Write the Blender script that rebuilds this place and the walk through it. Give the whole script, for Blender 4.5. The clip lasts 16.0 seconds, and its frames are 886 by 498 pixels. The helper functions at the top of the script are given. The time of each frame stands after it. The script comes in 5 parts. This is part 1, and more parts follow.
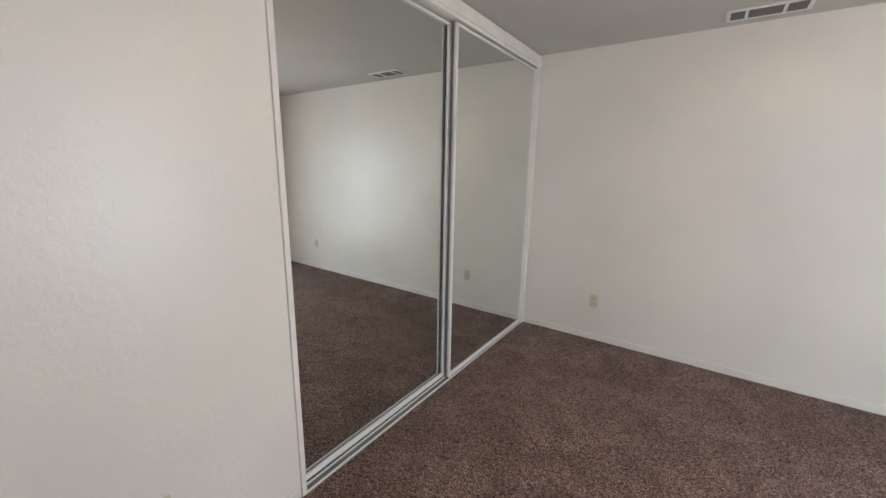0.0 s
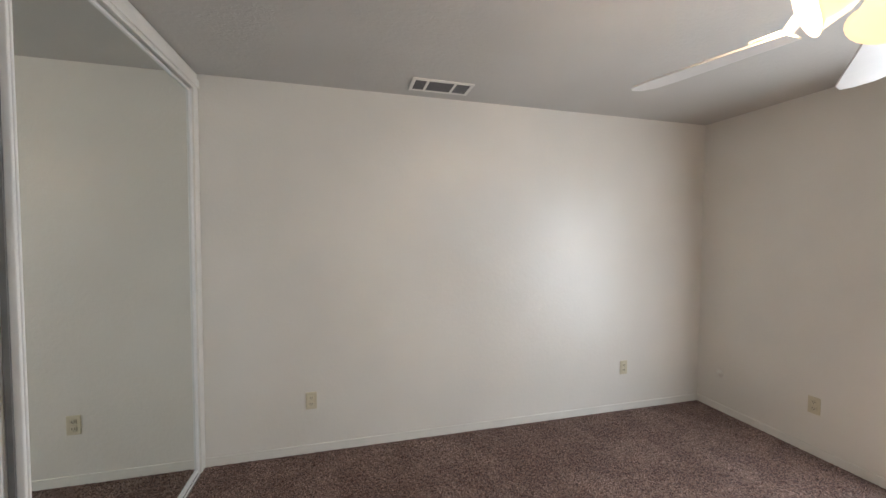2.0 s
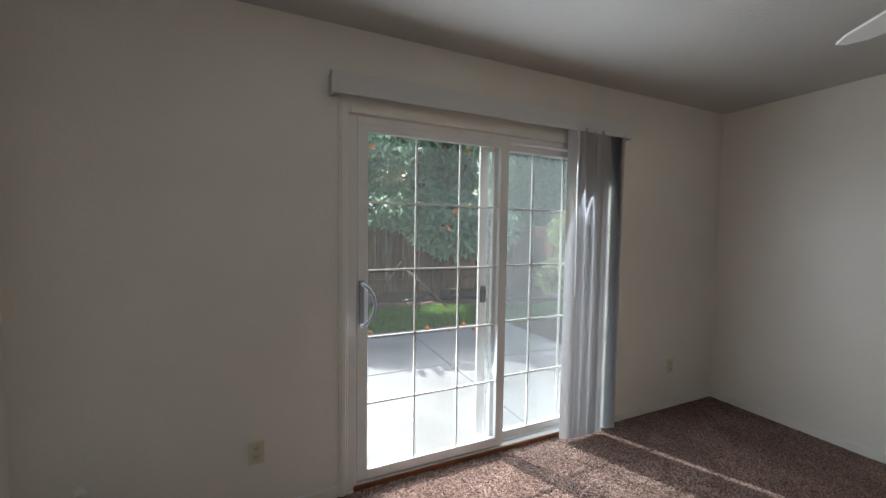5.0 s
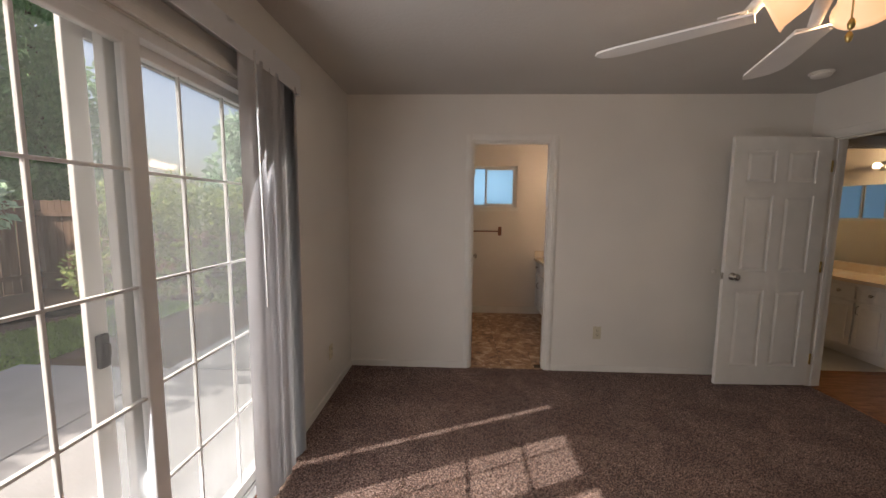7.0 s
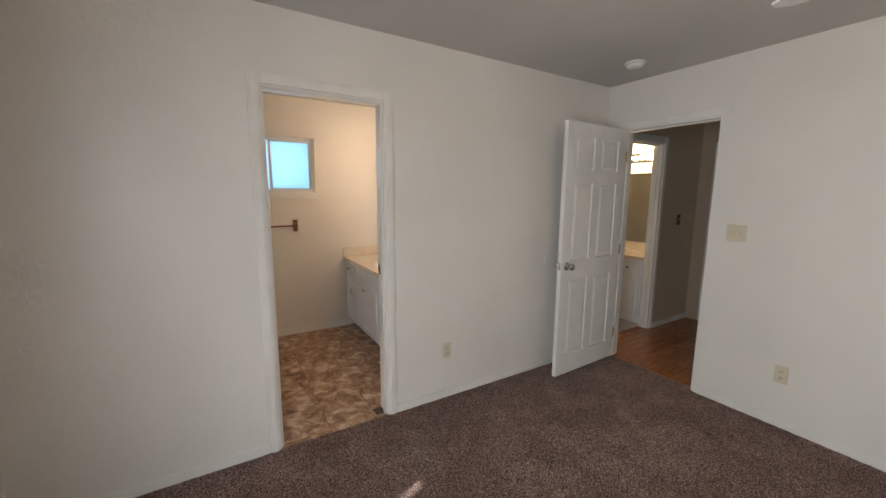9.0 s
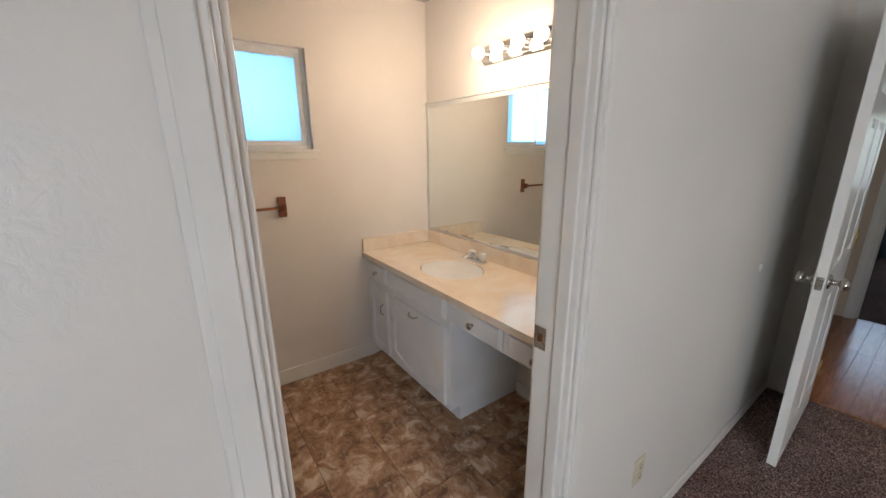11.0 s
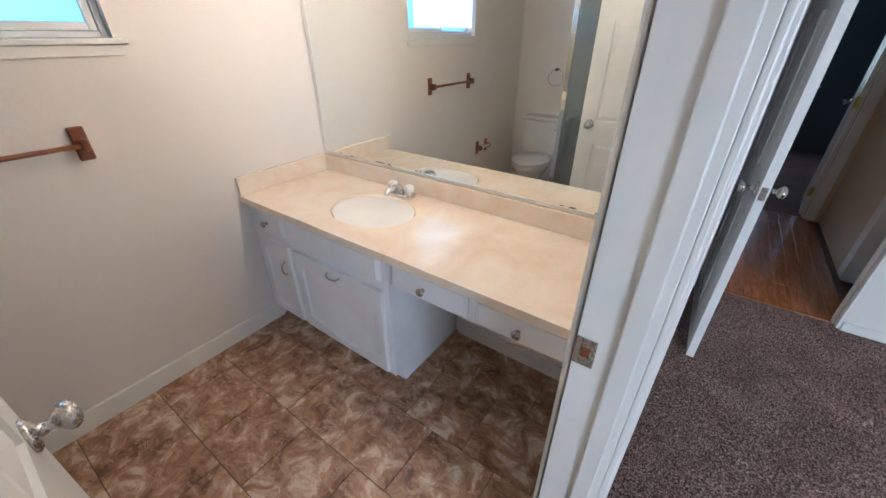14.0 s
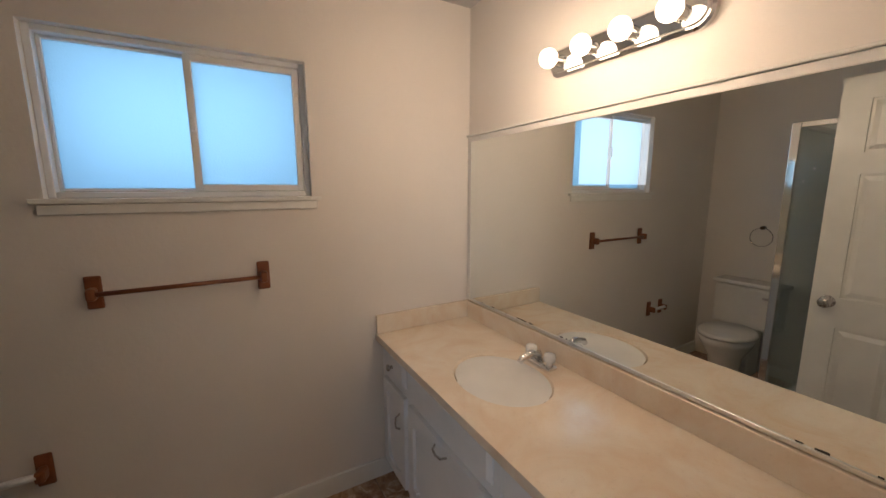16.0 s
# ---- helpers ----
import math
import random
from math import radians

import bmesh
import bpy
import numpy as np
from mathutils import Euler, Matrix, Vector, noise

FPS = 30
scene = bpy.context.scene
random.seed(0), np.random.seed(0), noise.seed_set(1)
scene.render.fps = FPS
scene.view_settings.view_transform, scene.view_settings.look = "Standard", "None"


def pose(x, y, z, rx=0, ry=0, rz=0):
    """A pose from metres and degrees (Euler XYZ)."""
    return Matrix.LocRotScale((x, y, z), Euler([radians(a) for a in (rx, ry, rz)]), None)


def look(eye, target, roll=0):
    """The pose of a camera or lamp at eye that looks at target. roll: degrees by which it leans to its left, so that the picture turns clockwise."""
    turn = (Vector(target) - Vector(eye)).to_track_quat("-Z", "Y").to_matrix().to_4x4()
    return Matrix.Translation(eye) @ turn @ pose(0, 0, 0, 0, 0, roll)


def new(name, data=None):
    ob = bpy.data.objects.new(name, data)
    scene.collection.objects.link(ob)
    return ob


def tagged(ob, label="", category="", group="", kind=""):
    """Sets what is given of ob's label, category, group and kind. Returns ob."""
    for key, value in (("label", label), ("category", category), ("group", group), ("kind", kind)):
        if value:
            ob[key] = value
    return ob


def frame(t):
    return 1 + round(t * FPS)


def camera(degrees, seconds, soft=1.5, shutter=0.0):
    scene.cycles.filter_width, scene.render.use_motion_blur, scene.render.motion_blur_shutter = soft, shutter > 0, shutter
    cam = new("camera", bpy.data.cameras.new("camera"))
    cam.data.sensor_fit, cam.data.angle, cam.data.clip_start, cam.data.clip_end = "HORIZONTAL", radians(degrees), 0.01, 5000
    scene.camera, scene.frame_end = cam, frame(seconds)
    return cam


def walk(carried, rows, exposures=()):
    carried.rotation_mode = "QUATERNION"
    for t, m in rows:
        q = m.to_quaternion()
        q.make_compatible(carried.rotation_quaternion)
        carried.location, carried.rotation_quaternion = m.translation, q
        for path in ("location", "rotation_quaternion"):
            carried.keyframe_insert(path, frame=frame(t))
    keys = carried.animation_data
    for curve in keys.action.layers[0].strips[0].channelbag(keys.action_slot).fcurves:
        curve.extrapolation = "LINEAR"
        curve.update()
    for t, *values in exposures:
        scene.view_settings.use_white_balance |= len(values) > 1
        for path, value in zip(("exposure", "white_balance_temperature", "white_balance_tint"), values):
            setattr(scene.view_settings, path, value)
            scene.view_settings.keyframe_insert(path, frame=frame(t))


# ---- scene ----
cam = camera(99.9, 16.0)
PATH = [
    (0, (1.315, 1.094, 1.477), (0.204, 2.701, 1.048), 1.1),
    (0.5, (1.19, 1.194, 1.464), (0.081, 2.83, 1.162), 1.2),
    (1, (1.131, 1.383, 1.476), (0.286, 3.188, 1.317), 1.0),
    (1.5, (1.016, 1.62, 1.476), (0.798, 3.606, 1.378), 0.6),
    (2, (0.864, 1.821, 1.468), (1.376, 3.752, 1.387), 0.3),
    (2.5, (0.85, 2.17, 1.493), (2.015, 3.792, 1.388), -0.1),
    (3, (0.892, 2.623, 1.419), (2.472, 3.846, 1.339), 0.1),
    (3.5, (1.033, 2.91, 1.421), (2.896, 3.63, 1.318), -0.2),
    (3.7, (1.144, 3.019, 1.439), (3.077, 3.517, 1.321), -0.3),
    (5.8, (2.474, 3.528, 1.4), (3.776, 2.016, 1.256), 0.6),
    (6, (2.6, 3.503, 1.435), (3.704, 1.845, 1.257), 0.6),
    (6.2, (2.711, 3.481, 1.443), (3.599, 1.7, 1.247), 0.9),
    (6.5, (2.804, 3.389, 1.453), (3.399, 1.49, 1.251), 0.7),
    (6.6, (2.817, 3.392, 1.455), (3.317, 1.466, 1.248), 0.6),
    (7, (2.939, 3.304, 1.443), (3.016, 1.316, 1.233), 0.6),
    (7.5, (2.989, 3.223, 1.476), (2.576, 1.28, 1.244), 0.4),
    (8, (2.992, 2.974, 1.474), (2.218, 1.146, 1.227), 0.3),
    (8.2, (3.013, 2.846, 1.493), (2.136, 1.067, 1.232), 0.4),
    (8.5, (3.026, 2.622, 1.485), (2.056, 0.894, 1.212), 0.4),
    (9, (3.047, 2.193, 1.492), (2.019, 0.503, 1.197), 0.4),
    (9.5, (3.016, 1.711, 1.486), (1.939, 0.058, 1.156), 0.5),
    (10, (2.975, 1.289, 1.503), (1.892, -0.35, 1.131), 0.2),
    (10.2, (2.967, 1.095, 1.514), (1.878, -0.536, 1.121), 0.1),
    (12.3, (2.736, 0.06, 1.351), (1.456, -1.226, 0.509), -0.9),
    (12.5, (2.736, 0.052, 1.341), (1.427, -1.158, 0.435), -0.6),
    (13, (2.731, 0.044, 1.384), (1.386, -0.987, 0.322), -0.2),
    (13.5, (2.716, 0.007, 1.441), (1.332, -0.969, 0.376), 0.2),
    (14, (2.702, -0.021, 1.496), (1.291, -1.028, 0.498), 0.0),
    (14.5, (2.63, 0.004, 1.536), (1.166, -1.106, 0.745), -0.1),
    (15, (2.54, 0.039, 1.54), (1.11, -1.25, 0.999), 0.1),
    (15.5, (2.491, -0.01, 1.518), (1.253, -1.536, 1.149), -0.2),
    (16, (2.462, -0.148, 1.509), (1.483, -1.863, 1.196), -0.2),
]
walk(cam, [(t, look(eye, target, roll)) for t, eye, target, roll in PATH],
     exposures=[(0.0, 1.85, 6200, 12), (1.5, 1.85, 6250, 11), (2.5, 1.45, 6400, 11), (3.5, 0.75, 6250, 9), (6.0, 0.75, 6000, 8), (6.5, 0.7, 6700, 15), (7.0, 0.7, 7100, 19), (7.5, 0.65, 7700, 26),
                (8.0, 0.85, 6600, 14), (8.5, 1.25, 6400, 11), (9.5, 1.6, 6300, 11), (10.2, 1.6, 6200, 11), (12.5, 2.05, 5200, 11), (13.5, 2.25, 4950, 8), (14.5, 1.9, 5350, 11), (15.5, 1.2, 6000, 14), (16.0, 1.0, 6100, 14)])


# ---- world, sun and lamps ----
# toward the sun: east and a little north, 44 degrees up
SUN_WAY = Vector((-0.934, -0.422, -1.0)).normalized()
world = bpy.data.worlds.new("sky")
scene.world = world
world.use_nodes = True
sky = world.node_tree.nodes.new("ShaderNodeTexSky")
sky.sky_type = "NISHITA"
sky.sun_disc = False
sky.sun_elevation = radians(44.3)
sky.sun_rotation = math.atan2(0.934, 0.422)
sky.air_density, sky.dust_density = 1.0, 4.5
bg = world.node_tree.nodes["Background"]
world.node_tree.links.new(sky.outputs[0], bg.inputs[0])
bg.inputs[1].default_value = SKY_STRENGTH = 0.15
sun_data = bpy.data.lights.new("sun", "SUN")
sun_data.energy, sun_data.angle, sun_data.color = 5.0, radians(0.6), (1.0, 0.95, 0.88)
sun = new("sun", sun_data)
sun.matrix_world = look((8, 4, 8), Vector((8, 4, 8)) + SUN_WAY)

FAN = (2.0, 2.33)
WARM = (1.0, 0.73, 0.46)


def bulb_lamp(name, x, y, z, watts, color=WARM, size=0.03):
    data = bpy.data.lights.new(name, "POINT")
    data.energy, data.color, data.shadow_soft_size = watts, color, size
    ob = new(name, data)
    ob.location = (x, y, z)
    return ob


for k in range(4):
    a = radians(41 + 90 * k)
    bulb_lamp("fan_bulb_light", FAN[0] + 0.163 * math.cos(a), FAN[1] + 0.163 * math.sin(a), 2.0, 2.5)
# added fill lamps, set out in front of the vanity globes to spare the wall
for y in (-1.219, -1.074, -0.928, -0.783):
    bulb_lamp("vanity_fill_light", 1.64, y, 1.91, 1.25, (1.0, 0.73, 0.48), 0.04)
bulb_lamp("hall_bath_light", -1.36, -0.55, 1.98, 6.5, (1.0, 0.74, 0.42), 0.05)
# the sky's light, standing in the openings
for name, m, sx, sy, watts in (
        ("slider_daylight", look((3.905, 2.32, 0.98), (0, 2.32, 0.5)), 1.6, 1.8, 19),
        ("bath_window_daylight", look((2.56, -2.13, 1.78), (2.56, 0, 1.7)), 0.8, 0.5, 0.95),
        ("bath_pane_daylight", look((2.56, -1.868, 1.763), (2.56, 0, 1.763)), 0.74, 0.44, 0.32),
        ("far_window_daylight", look((-4.95, 0.16, 1.4), (0, 0.16, 1.0)), 1.4, 0.95, 2.5)):
    data = bpy.data.lights.new(name, "AREA")
    data.shape, data.size, data.size_y, data.energy, data.color = "RECTANGLE", sx, sy, watts, (0.88, 0.94, 1.0)
    ob = new(name, data)
    ob.matrix_world = m

# ---- materials ----
class Nodes:
    """A node material with a few short ways to wire it."""

    def __init__(self, name, color=(0.8, 0.8, 0.8), rough=0.5, metal=0.0, spec=0.5):
        self.mat = bpy.data.materials.new(name)
        self.mat.use_nodes = True
        self.tree = self.mat.node_tree
        self.out = self.tree.nodes["Material Output"]
        self.bsdf = self.tree.nodes["Principled BSDF"]
        self.put("Base Color", (*color, 1))
        self.put("Roughness", rough)
        self.put("Metallic", metal)
        self.put("Specular IOR Level", spec)
        self.spot = None

    def put(self, socket, value):
        self.bsdf.inputs[socket].default_value = value

    def node(self, kind, **inputs):
        n = self.tree.nodes.new(kind)
        for key, value in inputs.items():
            n.inputs[key.replace("_", " ")].default_value = value
        return n

    def link(self, a, b):
        self.tree.links.new(a, b)

    def place(self, stretch=(1, 1, 1)):
        if stretch == (1, 1, 1):
            if not self.spot:
                self.spot = self.node("ShaderNodeNewGeometry").outputs["Position"]
            return self.spot
        m = self.node("ShaderNodeMapping", Scale=stretch)
        self.link(self.place(), m.inputs["Vector"])
        return m.outputs["Vector"]

    def noise(self, scale, detail=3.0, rough=0.55, stretch=(1, 1, 1), distort=0.0):
        n = self.node("ShaderNodeTexNoise", Scale=scale, Detail=detail, Roughness=rough, Distortion=distort)
        self.link(self.place(stretch), n.inputs["Vector"])
        return n.outputs["Fac"]

    def ramp(self, fac, *stops):
        n = self.node("ShaderNodeValToRGB")
        r = n.color_ramp
        while len(r.elements) < len(stops):
            r.elements.new(0.5)
        for e, (at, c) in zip(r.elements, stops):
            e.position, e.color = at, (c, c, c, 1) if isinstance(c, float) else (*c, 1)
        self.link(fac, n.inputs["Fac"])
        return n.outputs["Color"]

    def mix(self, fac, a, b, how="MIX"):
        n = self.tree.nodes.new("ShaderNodeMix")
        n.data_type, n.blend_type = "RGBA", how
        for sock, v in ((0, fac), (6, a), (7, b)):
            if isinstance(v, (tuple, float, int)):
                n.inputs[sock].default_value = (*v, 1) if isinstance(v, tuple) else v
            else:
                self.link(v, n.inputs[sock])
        return n.outputs[2]

    def color(self, out):
        self.link(out, self.bsdf.inputs["Base Color"])
        return self

    def rough(self, out):
        self.link(out, self.bsdf.inputs["Roughness"])
        return self

    def bump(self, height, strength=0.3, distance=0.01):
        n = self.node("ShaderNodeBump", Strength=strength, Distance=distance)
        self.link(height, n.inputs["Height"])
        self.link(n.outputs["Normal"], self.bsdf.inputs["Normal"])
        return self

    def gloss_of_glass(self):
        """The share of light that a glass face reflects: a few percent, and more at a slant."""
        w = self.node("ShaderNodeLayerWeight", Blend=0.5)
        p = self.node("ShaderNodeMath")
        p.operation = "POWER"
        p.inputs[1].default_value = 5.0
        self.link(w.outputs["Facing"], p.inputs[0])
        a = self.node("ShaderNodeMath")
        a.operation = "MULTIPLY_ADD"
        a.inputs[1].default_value, a.inputs[2].default_value = 0.7, 0.022
        self.link(p.outputs[0], a.inputs[0])
        return a.outputs[0]

    def random(self):
        return self.node("ShaderNodeObjectInfo").outputs["Random"]


def painted(name, color, rough=0.4, lumps=28.0, strength=0.25, spec=0.5):
    """Rolled wall paint over a hand-trowelled, knocked-down plaster."""
    n = Nodes(name, color, rough, spec=spec)
    big = n.noise(1.3, 2.0)
    dark = tuple(c * 0.93 for c in color)
    n.color(n.mix(n.ramp(big, (0.35, 0.0), (0.7, 1.0)), color, dark))
    flat = n.ramp(n.noise(lumps, 4.0, 0.6, distort=0.6), (0.44, 0.0), (0.58, 1.0))
    fine = n.noise(160.0, 2.0)
    n.bump(n.mix(0.10, flat, fine), strength, 0.004)
    return n.mat


def plain(name, color, rough=0.4, metal=0.0, fine=60.0, vary=0.05, strength=0.015, spec=0.5):
    n = Nodes(name, color, rough, metal, spec)
    low = tuple(c * (1 - vary * 2) for c in color)
    f = n.noise(fine, 4.0)
    n.color(n.mix(n.ramp(n.noise(fine / 12, 3.0), (0.3, 0.0), (0.7, 1.0)), color, low))
    if strength > 0.02:
        n.rough(n.ramp(f, (0.3, max(rough - 0.06, 0.02)), (0.7, min(rough + 0.08, 1.0))))
        n.bump(f, strength, 0.001)
    return n.mat


WALL = painted("cream_wall_paint", (0.77, 0.742, 0.69), 0.33, 34.0, 0.10)
BATH_WALL = painted("bathroom_wall_paint", (0.77, 0.72, 0.66), 0.5, 40.0, 0.08)
# hall walls: a tan base colour
HALL_WALL = painted("tan_hall_wall", (0.56, 0.45, 0.33), 0.45, 30.0, 0.1)
# far bedroom walls: a dark slate blue base colour
FAR_WALL = painted("slate_blue_wall", (0.10, 0.15, 0.19), 0.5, 30.0, 0.1)
CEILING = painted("ceiling_paint", (0.54, 0.525, 0.495), 0.7, 35.0, 0.18)
TRIM = plain("white_trim_paint", (0.80, 0.78, 0.73), 0.32)
DOOR = plain("white_door_paint", (0.80, 0.79, 0.75), 0.3)
VINYL = plain("white_vinyl", (0.80, 0.80, 0.79), 0.35)
CABINET = plain("white_cabinet_enamel", (0.80, 0.80, 0.80), 0.28)
IVORY = plain("ivory_plastic", (0.66, 0.60, 0.45), 0.35)
DARK = plain("dark_slot", (0.03, 0.028, 0.025), 0.6)
NICKEL = plain("satin_nickel", (0.52, 0.49, 0.45), 0.25, 1.0, 200.0, 0.04, 0.03)
CHROME = plain("polished_chrome", (0.80, 0.80, 0.80), 0.07, 1.0, 40.0, 0.03, 0.01)
BRASS = plain("worn_brass", (0.58, 0.42, 0.16), 0.33, 1.0, 80.0, 0.1)
ALU = plain("satin_aluminium", (0.72, 0.72, 0.71), 0.32, 1.0, 120.0)
BRONZE = plain("dark_bronze", (0.10, 0.075, 0.05), 0.4, 0.8)
PORCELAIN = plain("white_porcelain", (0.82, 0.80, 0.76), 0.12)
FAN_WHITE = plain("white_fan_blade", (0.80, 0.78, 0.74), 0.4)
OAK = plain("honey_oak", (0.26, 0.085, 0.03), 0.35, 0.0, 90.0, 0.2, 0.12)
GREY_TRACK = plain("dull_grey_track", (0.20, 0.20, 0.20), 0.45, 0.3, 90.0, 0.15)
BLACK = plain("black_plastic", (0.02, 0.02, 0.02), 0.4)


def carpet_material():
    n = Nodes("brown_carpet", (0.08, 0.045, 0.035), 1.0, spec=0.1)
    speck = n.noise(150.0, 3.0, 0.75)
    tuft = n.noise(75.0, 2.0, 0.6)
    patch = n.noise(3.2, 3.0, 0.6, distort=0.8)
    c = n.ramp(speck, (0.38, (0.020, 0.011, 0.009)), (0.50, (0.158, 0.088, 0.069)), (0.61, (0.62, 0.45, 0.385)))
    c = n.mix(n.ramp(patch, (0.36, 0.0), (0.60, 0.8)), c, (0.66, 0.60, 0.58), "MULTIPLY")
    c = n.mix(n.ramp(tuft, (0.4, 0.0), (0.65, 0.55)), c, (0.45, 0.42, 0.40), "MULTIPLY")
    n.color(c)
    n.put("Sheen Weight", 0.15)
    n.bump(n.mix(0.4, speck, tuft), 0.9, 0.012)
    return n.mat


CARPET = carpet_material()


def tile_material():
    """Mottled brown slate-look vinyl tile, with its own drift for each tile."""
    n = Nodes("slate_look_tile", (0.2, 0.1, 0.06), 0.34)
    shift = n.node("ShaderNodeVectorMath")
    shift.operation = "MULTIPLY_ADD"
    r = n.node("ShaderNodeCombineXYZ")
    n.link(n.random(), r.inputs[0])
    n.link(n.random(), r.inputs[1])
    shift.inputs[1].default_value = (14, 23, 9)
    n.link(r.outputs[0], shift.inputs[0])
    n.link(n.node("ShaderNodeNewGeometry").outputs["Position"], shift.inputs[2])
    n.spot = shift.outputs[0]
    a = n.noise(9.0, 8.0, 0.68, distort=0.6)
    b = n.noise(26.0, 7.0, 0.72, (1.0, 0.5, 1.0), 0.5)
    base = n.ramp(a, (0.36, (0.14, 0.068, 0.034)), (0.46, (0.32, 0.175, 0.092)), (0.53, (0.42, 0.255, 0.145)), (0.57, (0.54, 0.38, 0.245)), (0.60, (0.68, 0.55, 0.42)))
    veins = n.ramp(b, (0.52, 0.0), (0.60, 0.7))
    c = n.mix(veins, base, (0.54, 0.40, 0.28))
    c = n.mix(n.ramp(n.random(), (0.0, 0.0), (1.0, 0.5)), c, (0.70, 0.62, 0.56), "MULTIPLY")
    n.color(c)
    n.rough(n.ramp(b, (0.3, 0.26), (0.7, 0.45)))
    n.bump(n.mix(0.5, a, b), 0.25, 0.004)
    return n.mat


TILE = tile_material()
GROUT = plain("dark_grout", (0.11, 0.075, 0.05), 0.8)


def wood_floor_material():
    n = Nodes("hall_laminate", (0.3, 0.12, 0.05), 0.22)
    grain = n.noise(40.0, 5.0, 0.65, (0.12, 1.0, 1.0), 1.0)
    c = n.ramp(grain, (0.3, (0.22, 0.075, 0.024)), (0.65, (0.40, 0.165, 0.06)))
    c = n.mix(n.ramp(n.random(), (0.0, 0.0), (1.0, 0.5)), c, (0.62, 0.52, 0.45), "MULTIPLY")
    n.color(c)
    n.bump(grain, 0.08, 0.002)
    return n.mat


LAMINATE = wood_floor_material()


def counter_material():
    n = Nodes("cultured_marble", (0.72, 0.56, 0.40), 0.14)
    v = n.noise(3.0, 5.0, 0.6, distort=2.0)
    c = n.ramp(v, (0.3, (0.74, 0.59, 0.44)), (0.55, (0.79, 0.69, 0.56)), (0.75, (0.82, 0.75, 0.64)))
    s = n.noise(90.0, 3.0)
    n.color(n.mix(n.ramp(s, (0.6, 0.0), (0.75, 0.25)), c, (0.55, 0.42, 0.3)))
    n.rough(n.ramp(n.noise(14.0), (0.3, 0.07), (0.7, 0.15)))
    return n.mat


MARBLE = counter_material()


def stucco_stone(name, color, rough=0.9, scale=30.0, strength=0.4):
    n = Nodes(name, color, rough, spec=0.2)
    a, b = n.noise(1.1, 4.0), n.noise(scale, 4.0, 0.7)
    dark = tuple(c * 0.68 for c in color)
    c = n.mix(n.ramp(a, (0.35, 0.0), (0.68, 1.0)), color, dark)
    n.color(n.mix(n.ramp(b, (0.4, 0.0), (0.7, 0.35)), c, dark))
    n.bump(b, strength, 0.01)
    return n.mat


CONCRETE = stucco_stone("patio_concrete", (0.37, 0.368, 0.365))
DIRT = stucco_stone("garden_soil", (0.13, 0.09, 0.06), 1.0, 22.0, 0.9)
TERRACOTTA = stucco_stone("pale_terracotta", (0.42, 0.24, 0.18), 0.85, 40.0)
ROOF = stucco_stone("roof_felt", (0.16, 0.14, 0.12))


def fence_wood():
    n = Nodes("weathered_fence_wood", (0.2, 0.12, 0.08), 0.85, spec=0.2)
    g = n.noise(14.0, 5.0, 0.65, (1.0, 1.0, 0.08), 0.6)
    c = n.ramp(g, (0.3, (0.12, 0.075, 0.05)), (0.7, (0.30, 0.20, 0.14)))
    n.color(n.mix(n.ramp(n.random(), (0.0, 0.0), (1.0, 0.7)), c, (0.60, 0.55, 0.52), "MULTIPLY"))
    n.bump(g, 0.4, 0.006)
    return n.mat


FENCE = fence_wood()


def leaf_material(name, dark, light, rough=0.45):
    n = Nodes(name, light, rough)
    r = n.node("ShaderNodeNewGeometry").outputs["Random Per Island"]
    n.color(n.ramp(r, (0.0, dark), (0.65, light), (1.0, tuple(min(1.0, c * 1.5) for c in light))))
    t = n.node("ShaderNodeBsdfTranslucent", Color=(*(min(1.0, c * 2.4) for c in light), 1))
    m = n.node("ShaderNodeMixShader", Fac=0.4)
    n.link(n.bsdf.outputs[0], m.inputs[1])
    n.link(t.outputs[0], m.inputs[2])
    n.link(m.outputs[0], n.out.inputs[0])
    return n.mat


LEAF = leaf_material("citrus_leaf", (0.085, 0.135, 0.095), (0.22, 0.31, 0.22), 0.36)
CYPRESS = leaf_material("cypress_leaf", (0.07, 0.14, 0.07), (0.17, 0.28, 0.13), 0.7)
HEDGE = leaf_material("hedge_leaf", (0.06, 0.10, 0.03), (0.18, 0.22, 0.08), 0.6)
GRASS = leaf_material("grass_blade", (0.05, 0.10, 0.015), (0.13, 0.23, 0.04), 0.7)
BARK = stucco_stone("bark", (0.13, 0.095, 0.07), 0.95, 45.0, 0.9)
ORANGE = plain("orange_rind", (0.80, 0.26, 0.02), 0.4, 0.0, 300.0, 0.06, 0.2)


def clear_glass(name, tint=(0.96, 0.98, 0.97), haze=0.0):
    """Thin window glass: clear, with the gloss of glass; haze mixes a bluish veil of scattered light into it."""
    n = Nodes(name)
    t = n.node("ShaderNodeBsdfTransparent", Color=(*tint, 1))
    g = n.node("ShaderNodeBsdfGlossy", Roughness=0.01)
    f = n.gloss_of_glass()
    m = n.node("ShaderNodeMixShader")
    n.link(f, m.inputs[0])
    n.link(t.outputs[0], m.inputs[1])
    n.link(g.outputs[0], m.inputs[2])
    last = m
    if haze:
        d = n.node("ShaderNodeBsdfTranslucent", Color=(0.8, 0.84, 0.88, 1))
        last = n.node("ShaderNodeMixShader", Fac=haze)
        n.link(m.outputs[0], last.inputs[1])
        n.link(d.outputs[0], last.inputs[2])
    n.link(last.outputs[0], n.out.inputs[0])
    return n.mat


